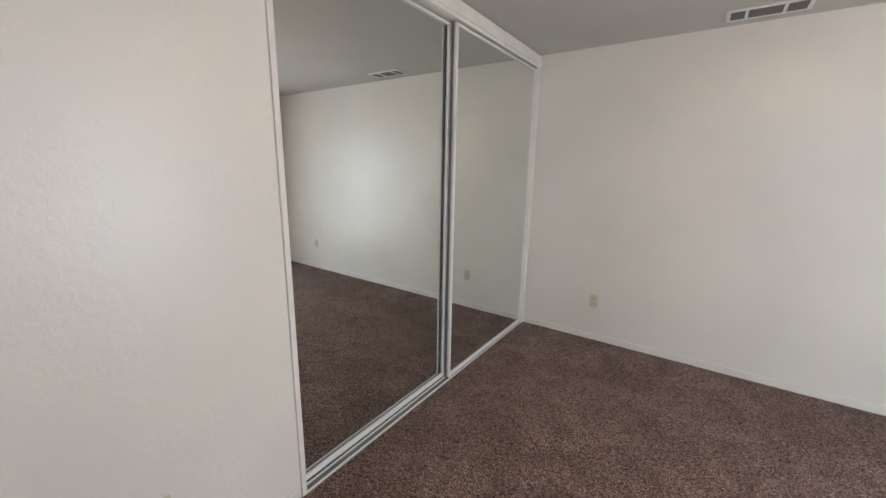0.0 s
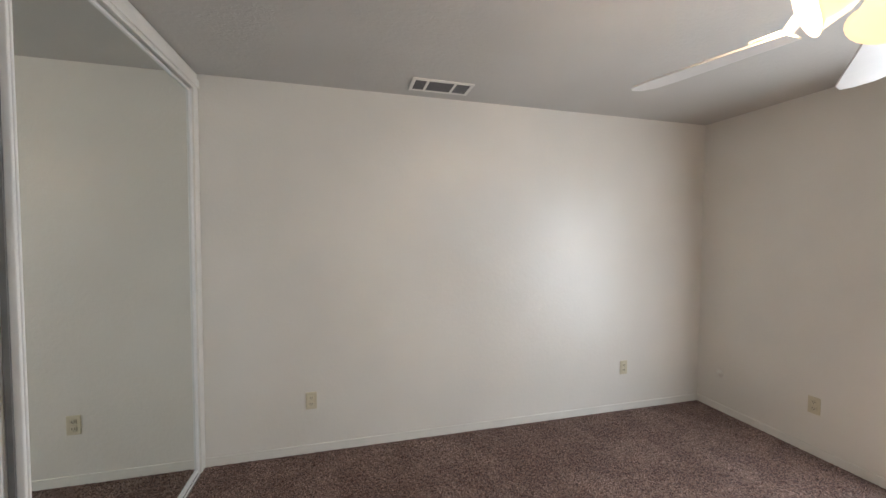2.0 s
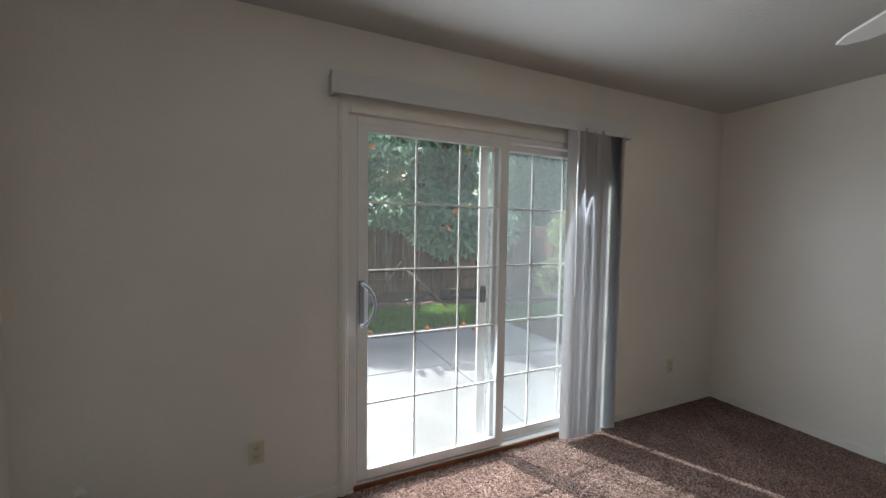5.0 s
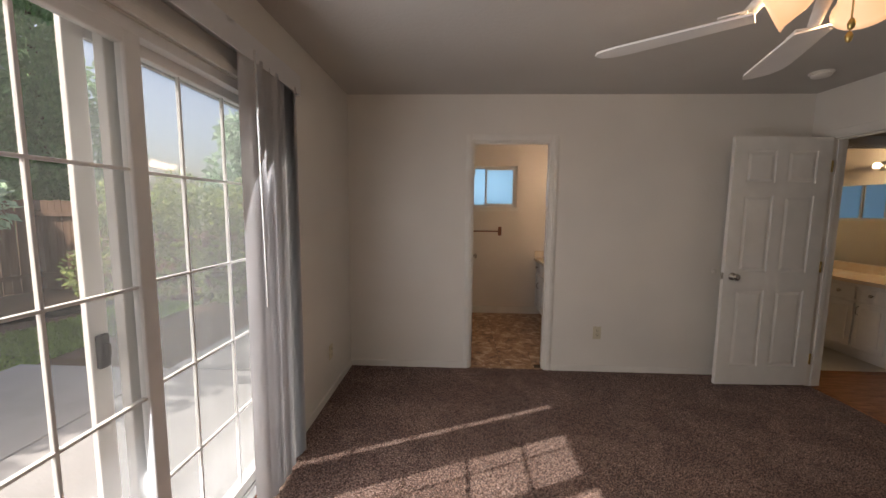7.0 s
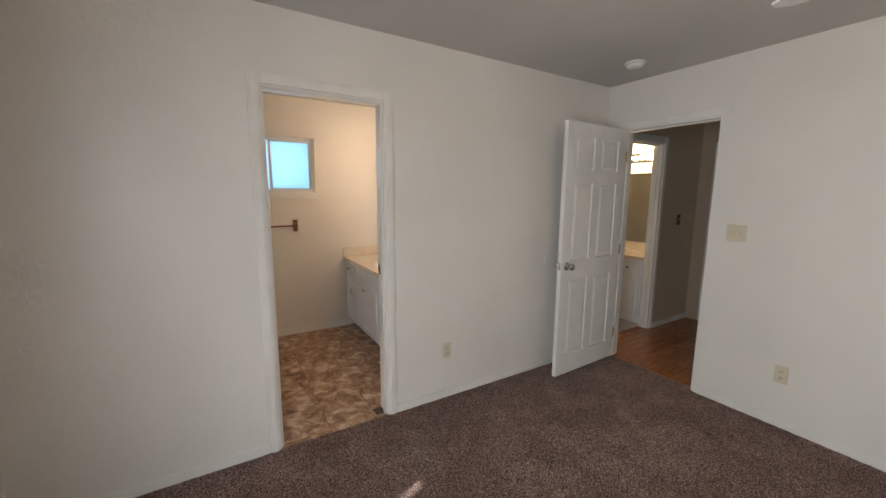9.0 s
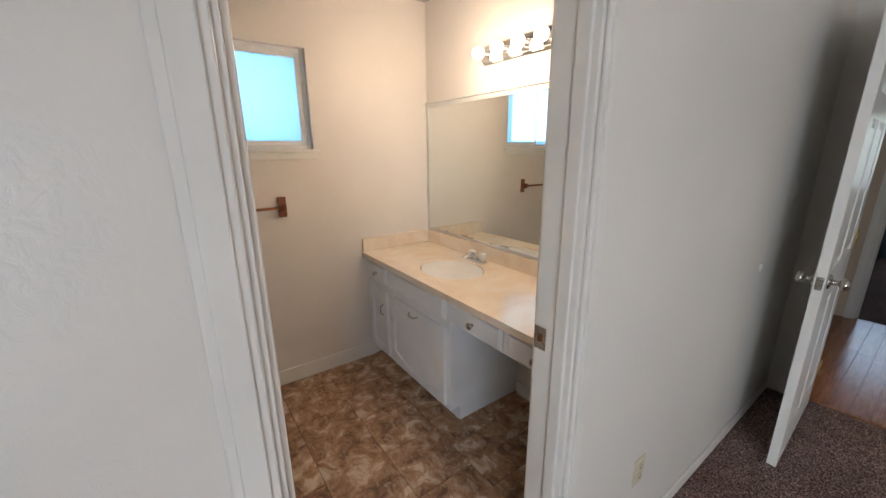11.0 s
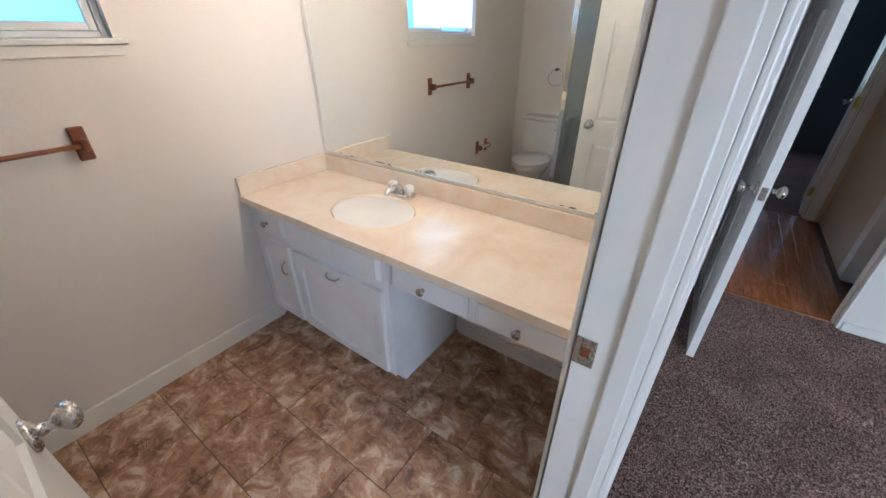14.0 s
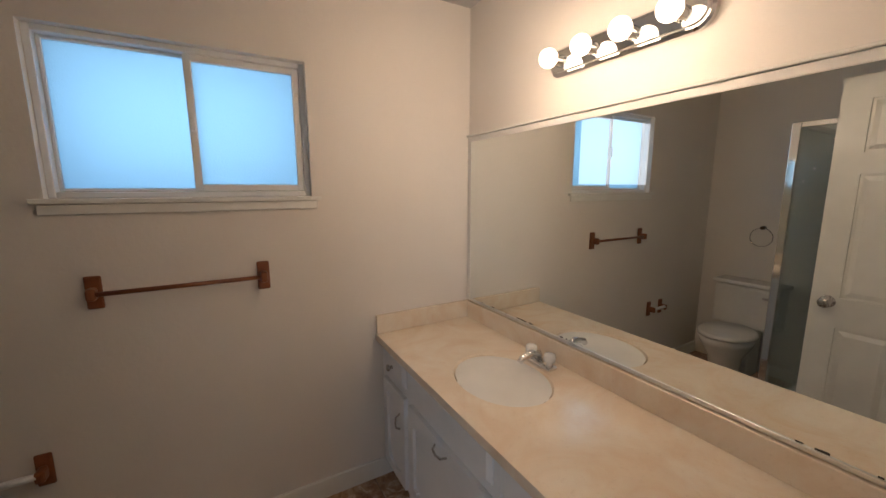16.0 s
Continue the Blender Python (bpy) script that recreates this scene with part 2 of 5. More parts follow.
GLASS = clear_glass("window_glass", (0.97, 0.985, 0.98), 0.018)
SHOWER_GLASS = clear_glass("shower_glass", (0.90, 0.935, 0.925), 0.07)


def insect_screen():
    n = Nodes("insect_screen")
    t = n.node("ShaderNodeBsdfTransparent", Color=(0.85, 0.87, 0.88, 1))
    d = n.node("ShaderNodeBsdfTranslucent", Color=(0.72, 0.78, 0.84, 1))
    m = n.node("ShaderNodeMixShader", Fac=0.06)
    n.link(t.outputs[0], m.inputs[1])
    n.link(d.outputs[0], m.inputs[2])
    n.link(m.outputs[0], n.out.inputs[0])
    return n.mat


SCREEN = insect_screen()


def pvc():
    """Thin white plastic that lets some of the light through."""
    n = Nodes("pvc_blind", (0.82, 0.815, 0.815), 0.4)
    t = n.node("ShaderNodeBsdfTranslucent", Color=(0.75, 0.75, 0.76, 1))
    m = n.node("ShaderNodeMixShader", Fac=0.42)
    n.bump(n.noise(50.0, 2.0, 0.5, (1, 1, 0.05)), 0.08, 0.002)
    n.link(n.bsdf.outputs[0], m.inputs[1])
    n.link(t.outputs[0], m.inputs[2])
    n.link(m.outputs[0], n.out.inputs[0])
    return n.mat


BLIND = pvc()


def frosted(name, color):
    """Obscure pressed glass: it scatters the daylight behind it."""
    n = Nodes(name, rough=0.15)
    d = n.node("ShaderNodeBsdfTranslucent", Color=(*color, 1))
    g = n.node("ShaderNodeBsdfGlossy", Roughness=0.2)
    f = n.gloss_of_glass()
    b = n.node("ShaderNodeBump", Strength=0.4, Distance=0.003)
    n.link(n.noise(140.0, 3.0), b.inputs["Height"])
    n.link(b.outputs[0], g.inputs["Normal"])
    n.link(b.outputs[0], d.inputs["Normal"])
    m = n.node("ShaderNodeMixShader")
    n.link(f, m.inputs[0])
    n.link(d.outputs[0], m.inputs[1])
    n.link(g.outputs[0], m.inputs[2])
    n.link(m.outputs[0], n.out.inputs[0])
    return n.mat


FROSTED = frosted("frosted_window_glass", (0.57, 0.79, 0.91))


def mirror_material():
    n = Nodes("silvered_mirror", (0.80, 0.83, 0.81), 0.0, 1.0)
    spots = n.ramp(n.noise(26.0, 2.0), (0.76, 0.0), (0.80, 0.25))
    n.rough(spots)
    return n.mat


MIRROR = mirror_material()


def glowing(name, color, strength, surface=(0.9, 0.86, 0.8)):
    n = Nodes(name, surface, 0.25)
    n.put("Emission Color", (*color, 1))
    n.put("Emission Strength", strength)
    return n.mat


BULB = glowing("lit_globe_bulb", (1.0, 0.80, 0.55), 2.6)
FAN_BULB = glowing("lit_fan_bulb", (1.0, 0.80, 0.52), 9.0)
SHADE = glowing("lit_frosted_shade", (1.0, 0.56, 0.27), 0.55, (0.62, 0.54, 0.45))
CLEAR_KNOB = plain("clear_acrylic", (0.75, 0.75, 0.74), 0.08)
GREY_HANDLE = plain("grey_handle_enamel", (0.30, 0.30, 0.31), 0.35)


# ---- builders ----
def box(bm, x0, y0, z0, x1, y1, z1, bevel=0.0, m=None):
    """A box between two corners, its edges bevelled, added to bm."""
    r = bmesh.ops.create_cube(bm, size=1.0)
    vs = r["verts"]
    t = Matrix.Translation(((x0 + x1) / 2, (y0 + y1) / 2, (z0 + z1) / 2)) @ Matrix.Diagonal((abs(x1 - x0), abs(y1 - y0), abs(z1 - z0), 1))
    bmesh.ops.transform(bm, matrix=t, verts=vs)
    if bevel:
        es = {e for v in vs for e in v.link_edges}
        made = bmesh.ops.bevel(bm, geom=list(es), offset=bevel, segments=2, affect="EDGES", profile=0.5)
        vs = list({v for f in made["faces"] for v in f.verts} | {v for v in vs if v.is_valid})
    if m is not None:
        bmesh.ops.transform(bm, matrix=m, verts=vs)
    return bm


def boxes(*rows, bevel=0.0):
    bm = bmesh.new()
    for r in rows:
        box(bm, *r, bevel=bevel)
    return bm


def lathe(profile, steps=24, m=None, bm=None):
    """A turned solid about z from (radius, height) pairs."""
    bm = bm or bmesh.new()
    rings = []
    for r, z in profile:
        ring = []
        for k in range(steps):
            a = 2 * math.pi * k / steps
            p = Vector((r * math.cos(a), r * math.sin(a), z))
            ring.append(bm.verts.new(m @ p if m else p))
        rings.append(ring)
    for lo, hi in zip(rings, rings[1:]):
        for k in range(steps):
            f = bm.faces.new((lo[k], lo[(k + 1) % steps], hi[(k + 1) % steps], hi[k]))
            f.smooth = True
    if profile[0][0] > 1e-4:
        bm.faces.new(rings[0][::-1])
    if profile[-1][0] > 1e-4:
        bm.faces.new(rings[-1])
    return bm


def tube(points, radius, steps=10, bm=None):
    """A round bar along a line of points."""
    bm = bm or bmesh.new()
    pts = [Vector(p) for p in points]
    rings = []
    for i, p in enumerate(pts):
        way = (pts[min(i + 1, len(pts) - 1)] - pts[max(i - 1, 0)]).normalized()
        side = way.orthogonal().normalized() if i == 0 else (side - way * side.dot(way)).normalized()
        up = way.cross(side)
        r = radius[i] if isinstance(radius, (list, tuple)) else radius
        rings.append([bm.verts.new(p + r * (math.cos(a) * side + math.sin(a) * up))
                      for a in (2 * math.pi * k / steps for k in range(steps))])
    for lo, hi in zip(rings, rings[1:]):
        for k in range(steps):
            f = bm.faces.new((lo[k], lo[(k + 1) % steps], hi[(k + 1) % steps], hi[k]))
            f.smooth = True
    bm.faces.new(rings[0][::-1])
    bm.faces.new(rings[-1])
    return bm


def mesh_of(name, bm, material):
    bmesh.ops.recalc_face_normals(bm, faces=bm.faces)
    me = bpy.data.meshes.new(name)
    bm.to_mesh(me)
    bm.free()
    me.materials.append(material)
    return me


def part(name, bm, material, parent=None, label="", m=None):
    """One mesh object, under a thing or a part if one is given."""
    ob = new(name, mesh_of(name, bm, material))
    if m is not None:
        ob.matrix_local = m
    ob.parent = parent
    if label:
        tagged(ob, label)
    return ob


def thing(name, label, category, at=None, group="", kind=""):
    ob = new(name)
    ob.empty_display_size = 0.05
    if at is not None:
        ob.matrix_world = at
    return tagged(ob, label, category, group, kind)


def structure(name, bm, material, label, category):
    return tagged(part(name, bm, material), label, category, kind="structure")


# ---- the large structure ----
W, D, H = 3.91, 4.409, 2.424      # bedroom width, depth and height
BATH_W, BATH_S = 1.31, -1.875      # the bathroom's west and south wall faces
T = 0.12                          # wall thickness
TS = 0.118                        # thickness of the wall between bedroom and bathroom

# south wall of the bedroom, with the bathroom's doorway
BD0, BD1, BDH = 2.13, 2.825, 2.045
structure("wall_south", boxes((-T, -TS, -0.02, BD0, 0, H + 0.1), (BD1, -TS, -0.02, W, 0, H + 0.1), (BD0, -TS, BDH, BD1, 0, H + 0.1)),
          WALL, "cream textured bedroom wall with the bathroom doorway", "wall")
# west wall, with the hall doorway and the closet opening
EN0, EN1, ENH = 0.165, 0.905, 2.045
CL0, CL1, CLH = 1.925, 4.37, 2.345
structure("wall_west", boxes((-T, 0, -0.02, 0, EN0, H + 0.1), (-T, EN1, -0.02, 0, CL0, H + 0.1), (-T, EN0, ENH, 0, EN1, H + 0.1),
                             (-T, CL1, -0.02, 0, D, H + 0.1), (-T, CL0, CLH, 0, CL1, H + 0.1)),
          WALL, "cream textured bedroom wall with hall doorway and closet", "wall")
structure("wall_north", boxes((-0.9, D, -0.3, W + T, D + T, H + 0.1)), WALL, "plain cream textured bedroom wall under the vent", "wall")
SL0, SL1, SLH = 1.30, 3.12, 2.0
structure("wall_east", boxes((W, BATH_S - T, -0.3, W + T, SL0, H + 0.1), (W, SL1, -0.3, W + T, D, H + 0.1), (W, SL0, SLH, W + T, SL1, H + 0.1),
                             (W, SL0, -0.3, W + T, SL1, -0.002)),
          WALL, "cream textured wall around the sliding patio door", "wall")
structure("wall_closet_back", boxes((-0.82, 1.0, -0.02, -0.72, D, H + 0.1)), WALL, "plain wall at the back of the closet", "wall")
structure("wall_closet_side", boxes((-0.72, 1.80, -0.02, -T, 1.90, H + 0.1)), WALL, "plain side wall of the closet", "wall")
# bathroom walls
WX0, WX1, WZ0, WZ1 = 2.14, 2.99, 1.485, 2.04
structure("wall_bath_south", boxes((BATH_W - T, BATH_S - T, -0.3, WX0, BATH_S, H + 0.1), (WX1, BATH_S - T, -0.3, W, BATH_S, H + 0.1),
                                   (WX0, BATH_S - T, -0.3, WX1, BATH_S, WZ0), (WX0, BATH_S - T, WZ1, WX1, BATH_S, H + 0.1)),
          BATH_WALL, "off-white bathroom wall with a frosted window", "wall")
structure("wall_bath_west", boxes((BATH_W - T, BATH_S, -0.02, BATH_W, -TS, H + 0.1)), BATH_WALL, "off-white bathroom wall behind the vanity", "wall")
for name, b in (("wall_bath_east_lining", (W - 0.006, BATH_S, 0, W - 0.002, -TS, H)), ("wall_bath_north_lining", (BD1 + 0.06, -TS - 0.004, 0, W - 0.006, -TS - 0.001, H))):
    structure(name, boxes(b), BATH_WALL, "off-white painted bathroom wall", "wall")
structure("wall_bath_north_lining_west", boxes((BATH_W, -TS - 0.004, 0, BD0 - 0.06, -TS - 0.001, H)), BATH_WALL, "off-white painted bathroom wall", "wall")
# hall, hall bathroom and the far bedroom
HX = -1.83
HB0, HB1 = -1.03, -0.33
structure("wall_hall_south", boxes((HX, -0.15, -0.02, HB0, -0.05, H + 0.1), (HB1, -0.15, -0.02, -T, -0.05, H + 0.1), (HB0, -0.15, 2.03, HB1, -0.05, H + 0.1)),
          HALL_WALL, "tan hall wall with the hall bathroom doorway", "wall")
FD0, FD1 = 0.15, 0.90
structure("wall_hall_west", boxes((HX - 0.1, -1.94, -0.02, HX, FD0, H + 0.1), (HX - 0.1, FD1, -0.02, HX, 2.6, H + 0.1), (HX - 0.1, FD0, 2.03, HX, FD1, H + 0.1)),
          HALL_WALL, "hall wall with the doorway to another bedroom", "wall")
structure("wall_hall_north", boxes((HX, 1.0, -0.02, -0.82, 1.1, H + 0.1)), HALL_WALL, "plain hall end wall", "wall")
structure("wall_hall_bath_west", boxes((-1.65, BATH_S, -0.02, -1.55, -0.15, H + 0.1)), BATH_WALL, "cream hall bathroom wall behind the vanity", "wall")
structure("wall_hall_bath_south", boxes((-1.65, BATH_S - T, -0.02, -0.98, BATH_S, H + 0.1), (-0.28, BATH_S - T, -0.02, BATH_W - T, BATH_S, H + 0.1),
                                        (-0.98, BATH_S - T, -0.02, -0.28, BATH_S, 1.35), (-0.98, BATH_S - T, 1.95, -0.28, BATH_S, H + 0.1)),
          BATH_WALL, "cream hall bathroom wall with a small window", "wall")
FR = -4.9
FW0, FW1, FWZ0, FWZ1 = -0.62, 0.95, 0.88, 1.90
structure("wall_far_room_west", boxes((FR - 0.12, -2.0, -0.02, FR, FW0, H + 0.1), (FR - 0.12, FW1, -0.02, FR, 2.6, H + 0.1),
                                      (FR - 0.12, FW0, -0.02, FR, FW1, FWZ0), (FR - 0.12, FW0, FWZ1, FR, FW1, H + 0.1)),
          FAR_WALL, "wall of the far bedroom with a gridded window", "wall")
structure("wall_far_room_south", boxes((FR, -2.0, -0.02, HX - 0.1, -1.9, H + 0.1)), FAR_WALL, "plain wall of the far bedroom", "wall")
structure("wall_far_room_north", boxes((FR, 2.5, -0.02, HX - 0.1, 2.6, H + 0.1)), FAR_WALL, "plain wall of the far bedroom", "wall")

structure("ceiling", boxes((-5.02, -2.0, H, W + T, D + T, H + 0.12)), CEILING, "matte off-white textured ceiling", "ceiling")
structure("roof", boxes((-5.3, -2.4, H + 0.16, W + 0.42, D + 0.4, H + 0.22)), ROOF, "low flat roof with a short eave", "roof")
structure("floor_slab", boxes((-5.02, -2.0, -0.32, W + T, D + T, -0.06)), GROUT, "concrete slab under the floors", "floor")


def pile_carpet(name, x0, y0, x1, y1, step, height, label):
    """A cut-pile carpet: a fine sheet whose tufts stand at uneven heights."""
    nx, ny = int((x1 - x0) / step), int((y1 - y0) / step)
    rng = np.random.default_rng(4)
    gx, gy = np.meshgrid(np.linspace(x0, x1, nx + 1), np.linspace(y0, y1, ny + 1))
    jx, jy = rng.uniform(-0.4, 0.4, gx.shape) * step, rng.uniform(-0.4, 0.4, gx.shape) * step
    for j in (jx, jy):
        j[0, :] = j[-1, :] = 0
        j[:, 0] = j[:, -1] = 0
    gz = -rng.random(gx.shape) ** 1.5 * height
    co = np.stack([gx + jx, gy + jy, gz], -1).reshape(-1, 3)
    k = np.arange((nx + 1) * (ny + 1)).reshape(ny + 1, nx + 1)
    faces = np.stack([k[:-1, :-1], k[:-1, 1:], k[1:, 1:], k[1:, :-1]], -1).reshape(-1, 4)
    me = bpy.data.meshes.new(name)
    me.from_pydata(co.tolist(), [], faces.tolist())
    me.materials.append(CARPET)
    return tagged(new(name, me), label, "carpet", kind="structure")


pile_carpet("floor", 0.0, 0.0, W, D, 0.0105, 0.006, "mottled dark brown cut-pile bedroom carpet")
structure("floor_far_room", boxes((FR, -1.9, -0.06, HX - 0.04, 2.5, -0.006)), CARPET, "dark brown carpet of the far bedroom", "carpet")
structure("floor_closet", boxes((-0.72, CL0 - 0.02, -0.06, 0.0, D, -0.010)), CARPET, "brown carpet in the closet", "carpet")
structure("floor_hall_threshold", boxes((-0.045, EN0 + 0.017, -0.06, 0.0, EN1 - 0.017, -0.004)), CARPET, "brown carpet running into the hall doorway", "carpet")
structure("floor_hall_bath", boxes((-1.55, BATH_S, -0.06, BATH_W - T, -0.10, -0.004)), plain("pale_vinyl_floor", (0.55, 0.52, 0.47), 0.35),
          "pale vinyl floor of the hall bathroom", "floor")


def casing(name, axis, a0, a1, top, at, out, width=0.056, thick=0.014, base=0.0):
    """A moulded door casing of two legs and a head on one face of a wall."""
    rows = ((a0 - width, base, a0, top + width), (a1, base, a1 + width, top + width), (a0, top, a1, top + width))
    bm = bmesh.new()
    for lo, z0, hi, z1 in rows:
        for shrink, lift in ((0.0, 0.6), (0.012, 1.0)):
            p, q = sorted((at + 0.001 * out, at + out * thick * lift))
            l, h, zz0, zz1 = lo + shrink, hi - shrink, z0, z1 - shrink
            if axis == "x":
                box(bm, l, p, zz0, h, q, zz1, 0.003)
            else:
                box(bm, p, l, zz0, q, h, zz1, 0.003)
    return structure(name, bm, TRIM, "white painted moulded door casing", "trim")


def jamb(name, axis, a0, a1, top, w0, w1, stop):
    """The lining of a doorway, with its stop bead."""
    bm = bmesh.new()
    s = 0.016
    for lo, z0, hi, z1 in ((a0, 0.0, a0 + s, top), (a1 - s, 0.0, a1, top), (a0 + s, top - s, a1 - s, top)):
        if axis == "x":
            box(bm, lo, w0, z0, hi, w1, z1, 0.002)
        else:
            box(bm, w0, lo, z0, w1, hi, z1, 0.002)
    for lo, z0, hi, z1 in ((a0 + s, 0.0, a0 + s + 0.011, top - s), (a1 - s - 0.011, 0.0, a1 - s, top - s), (a0 + s + 0.011, top - s - 0.011, a1 - s - 0.011, top - s)):
        if axis == "x":
            box(bm, lo, stop, z0, hi, stop + 0.035, z1, 0.003)
        else:
            box(bm, stop, lo, z0, stop + 0.035, hi, z1, 0.003)
    return structure(name, bm, TRIM, "white painted door jamb with stop bead", "trim")


casing("trim_bath_door", "x", BD0 + 0.006, BD1 - 0.006, BDH - 0.006, 0.0, 1, thick=0.019)
casing("trim_bath_door_inside", "x", BD0 + 0.006, BD1 - 0.006, BDH - 0.006, -TS - 0.004, -1)
bath_jamb = jamb("jamb_bath_door", "x", BD0, BD1, BDH, -TS, 0.0, -0.05)
casing("trim_hall_door_hall_side", "y", EN0 + 0.006, EN1 - 0.006, ENH - 0.006, -T, -1)
jamb("jamb_hall_door", "y", EN0, EN1, ENH, -T, 0.0, -0.075)
# the bedroom side of this doorway has only a head strip and a hinge leg
structure("trim_hall_door", boxes((0.001, EN0 - 0.05, ENH - 0.004, 0.012, EN1 + 0.05, ENH + 0.05), (0.001, EN0 - 0.05, 0, 0.012, EN0 - 0.001, ENH - 0.005), bevel=0.003),
          TRIM, "thin painted casing around the hall doorway", "trim")
casing("trim_hall_bath_door", "x", HB0, HB1, 2.025, -0.05, 1, 0.07)
jamb("jamb_hall_bath_door", "x", HB0, HB1, 2.03, -0.15, -0.05, -0.12)
casing("trim_far_room_door", "y", FD0, FD1, 2.025, HX, 1, 0.06)
jamb("jamb_far_room_door", "y", FD0, FD1, 2.03, HX - 0.1, HX, -1.90)


def baseboard(name, axis, runs, at, out, height=0.055, thick=0.011, label="low white painted baseboard"):
    bm = bmesh.new()
    for lo, hi in runs:
        p, q = sorted((at + 0.001 * out, at + out * thick))
        if axis == "x":
            box(bm, lo, p, -0.004, hi, q, height, 0.003)
        else:
            box(bm, p, lo, -0.004, q, hi, height, 0.003)
    return structure(name, bm, TRIM, label, "baseboard")


baseboard("baseboard_south", "x", ((0.01, BD0 - 0.052), (BD1 + 0.052, W - 0.012)), 0.0, 1)
baseboard("baseboard_north", "x", ((0.012, W - 0.012),), D, -1)
baseboard("baseboard_west", "y", ((EN1 + 0.002, CL0 - 0.03),), 0.0, 1)
baseboard("baseboard_east", "y", ((0.0, SL0 - 0.06), (SL1 + 0.056, D)), W, -1)
baseboard("baseboard_bath_south", "x", ((1.80, W - 0.02),), BATH_S, 1, 0.098, 0.016, "white moulded bathroom baseboard")
baseboard("baseboard_bath_knee", "y", ((-0.90, -TS - 0.01),), BATH_W, 1, 0.085, 0.014, "white baseboard under the vanity counter")
baseboard("baseboard_hall_south", "x", ((HX, HB0 - 0.072),), -0.05, 1)

# ---- mirrored closet doors ----
closet = thing("closet_fascia", "white painted fascia and frame round the mirrored closet", "closet frame", kind="structure")
part("head", boxes((-0.075, CL0 - 0.03, CLH - 0.03, 0.014, CL1 + 0.036, H - 0.006), (0.014, CL0 - 0.03, CLH - 0.012, 0.024, CL1 + 0.036, CLH + 0.035), bevel=0.004), TRIM, closet)
part("leg", boxes((-0.09, CL1 - 0.035, 0, 0.016, CL1 + 0.036, CLH - 0.031), bevel=0.004), TRIM, closet)
part("leg", boxes((-0.09, CL0 - 0.022, 0, 0.009, CL0 + 0.003, CLH - 0.031), bevel=0.003), TRIM, closet)
track = thing("closet_track", "white metal double sliding-door tracks on carpet and head", "track", kind="structure")
part("floor_track", boxes((-0.085, CL0, -0.008, 0.012, CL1 - 0.036, 0.003), bevel=0.001), GREY_TRACK, track, "dull grey track bed")
for a, b in ((-0.034, -0.028), (0.004, 0.010), (-0.083, -0.078)):
    part("track_lip", boxes((a, CL0, 0.003, b, CL1 - 0.036, 0.014), bevel=0.001), VINYL, track)
part("head_track", boxes((-0.10, CL0 + 0.004, CLH - 0.06, -0.075, CL1 - 0.036, CLH - 0.031)), TRIM, track, "grey shadowed steel track")


def mirror_door(x, y0, y1, label):
    door = thing("mirror_closet_door", label, "mirror door", pose(x, y0, 0.0), "mirrored closet doors")
    w, z0, z1 = y1 - y0, 0.018, CLH - 0.045
    part("mirror_pane", boxes((-0.004, 0.020, z0 + 0.024, 0.004, w - 0.020, z1 - 0.010)), MIRROR, door, "clear silvered mirror")
    for a, b in ((0.0, 0.022), (w - 0.022, w)):
        bm = boxes((-0.014, a, z0, 0.014, b, z1), bevel=0.003)
        box(bm, 0.012, a + 0.008, z0, 0.018, b - 0.008, z1, 0.002)
        part("stile", bm, VINYL, door)
    for a, b in ((z0, z0 + 0.026), (z1 - 0.012, z1)):
        part("rail", boxes((-0.012, 0.022, a, 0.012, w - 0.022, b), bevel=0.002), VINYL, door)
    return door


mirror_door(-0.052, CL0 + 0.006, 3.10, "floor-to-ceiling mirrored sliding closet door on the rear track")
front = mirror_door(-0.008, 3.088, CL1 - 0.038, "floor-to-ceiling mirrored sliding closet door on the front track")
# grey strip added for the shade in the gap between the two doors
part("edge_channel", boxes((-0.020, -0.007, 0.020, -0.004, -0.0005, CLH - 0.047), bevel=0.001), GREY_TRACK, front, "grey strip standing for the shaded gap behind the stile")


# ---- six-panel doors ----
def knob(parent, m, material=NICKEL, label="round satin nickel door knob"):
    bm = lathe([(0.031, 0.0), (0.032, 0.004), (0.026, 0.010), (0.012, 0.013), (0.010, 0.030), (0.016, 0.036), (0.025, 0.044),
                (0.027, 0.052), (0.022, 0.062), (0.010, 0.066), (0.0, 0.067)], 20)
    return part("knob", bm, material, parent, label, m)


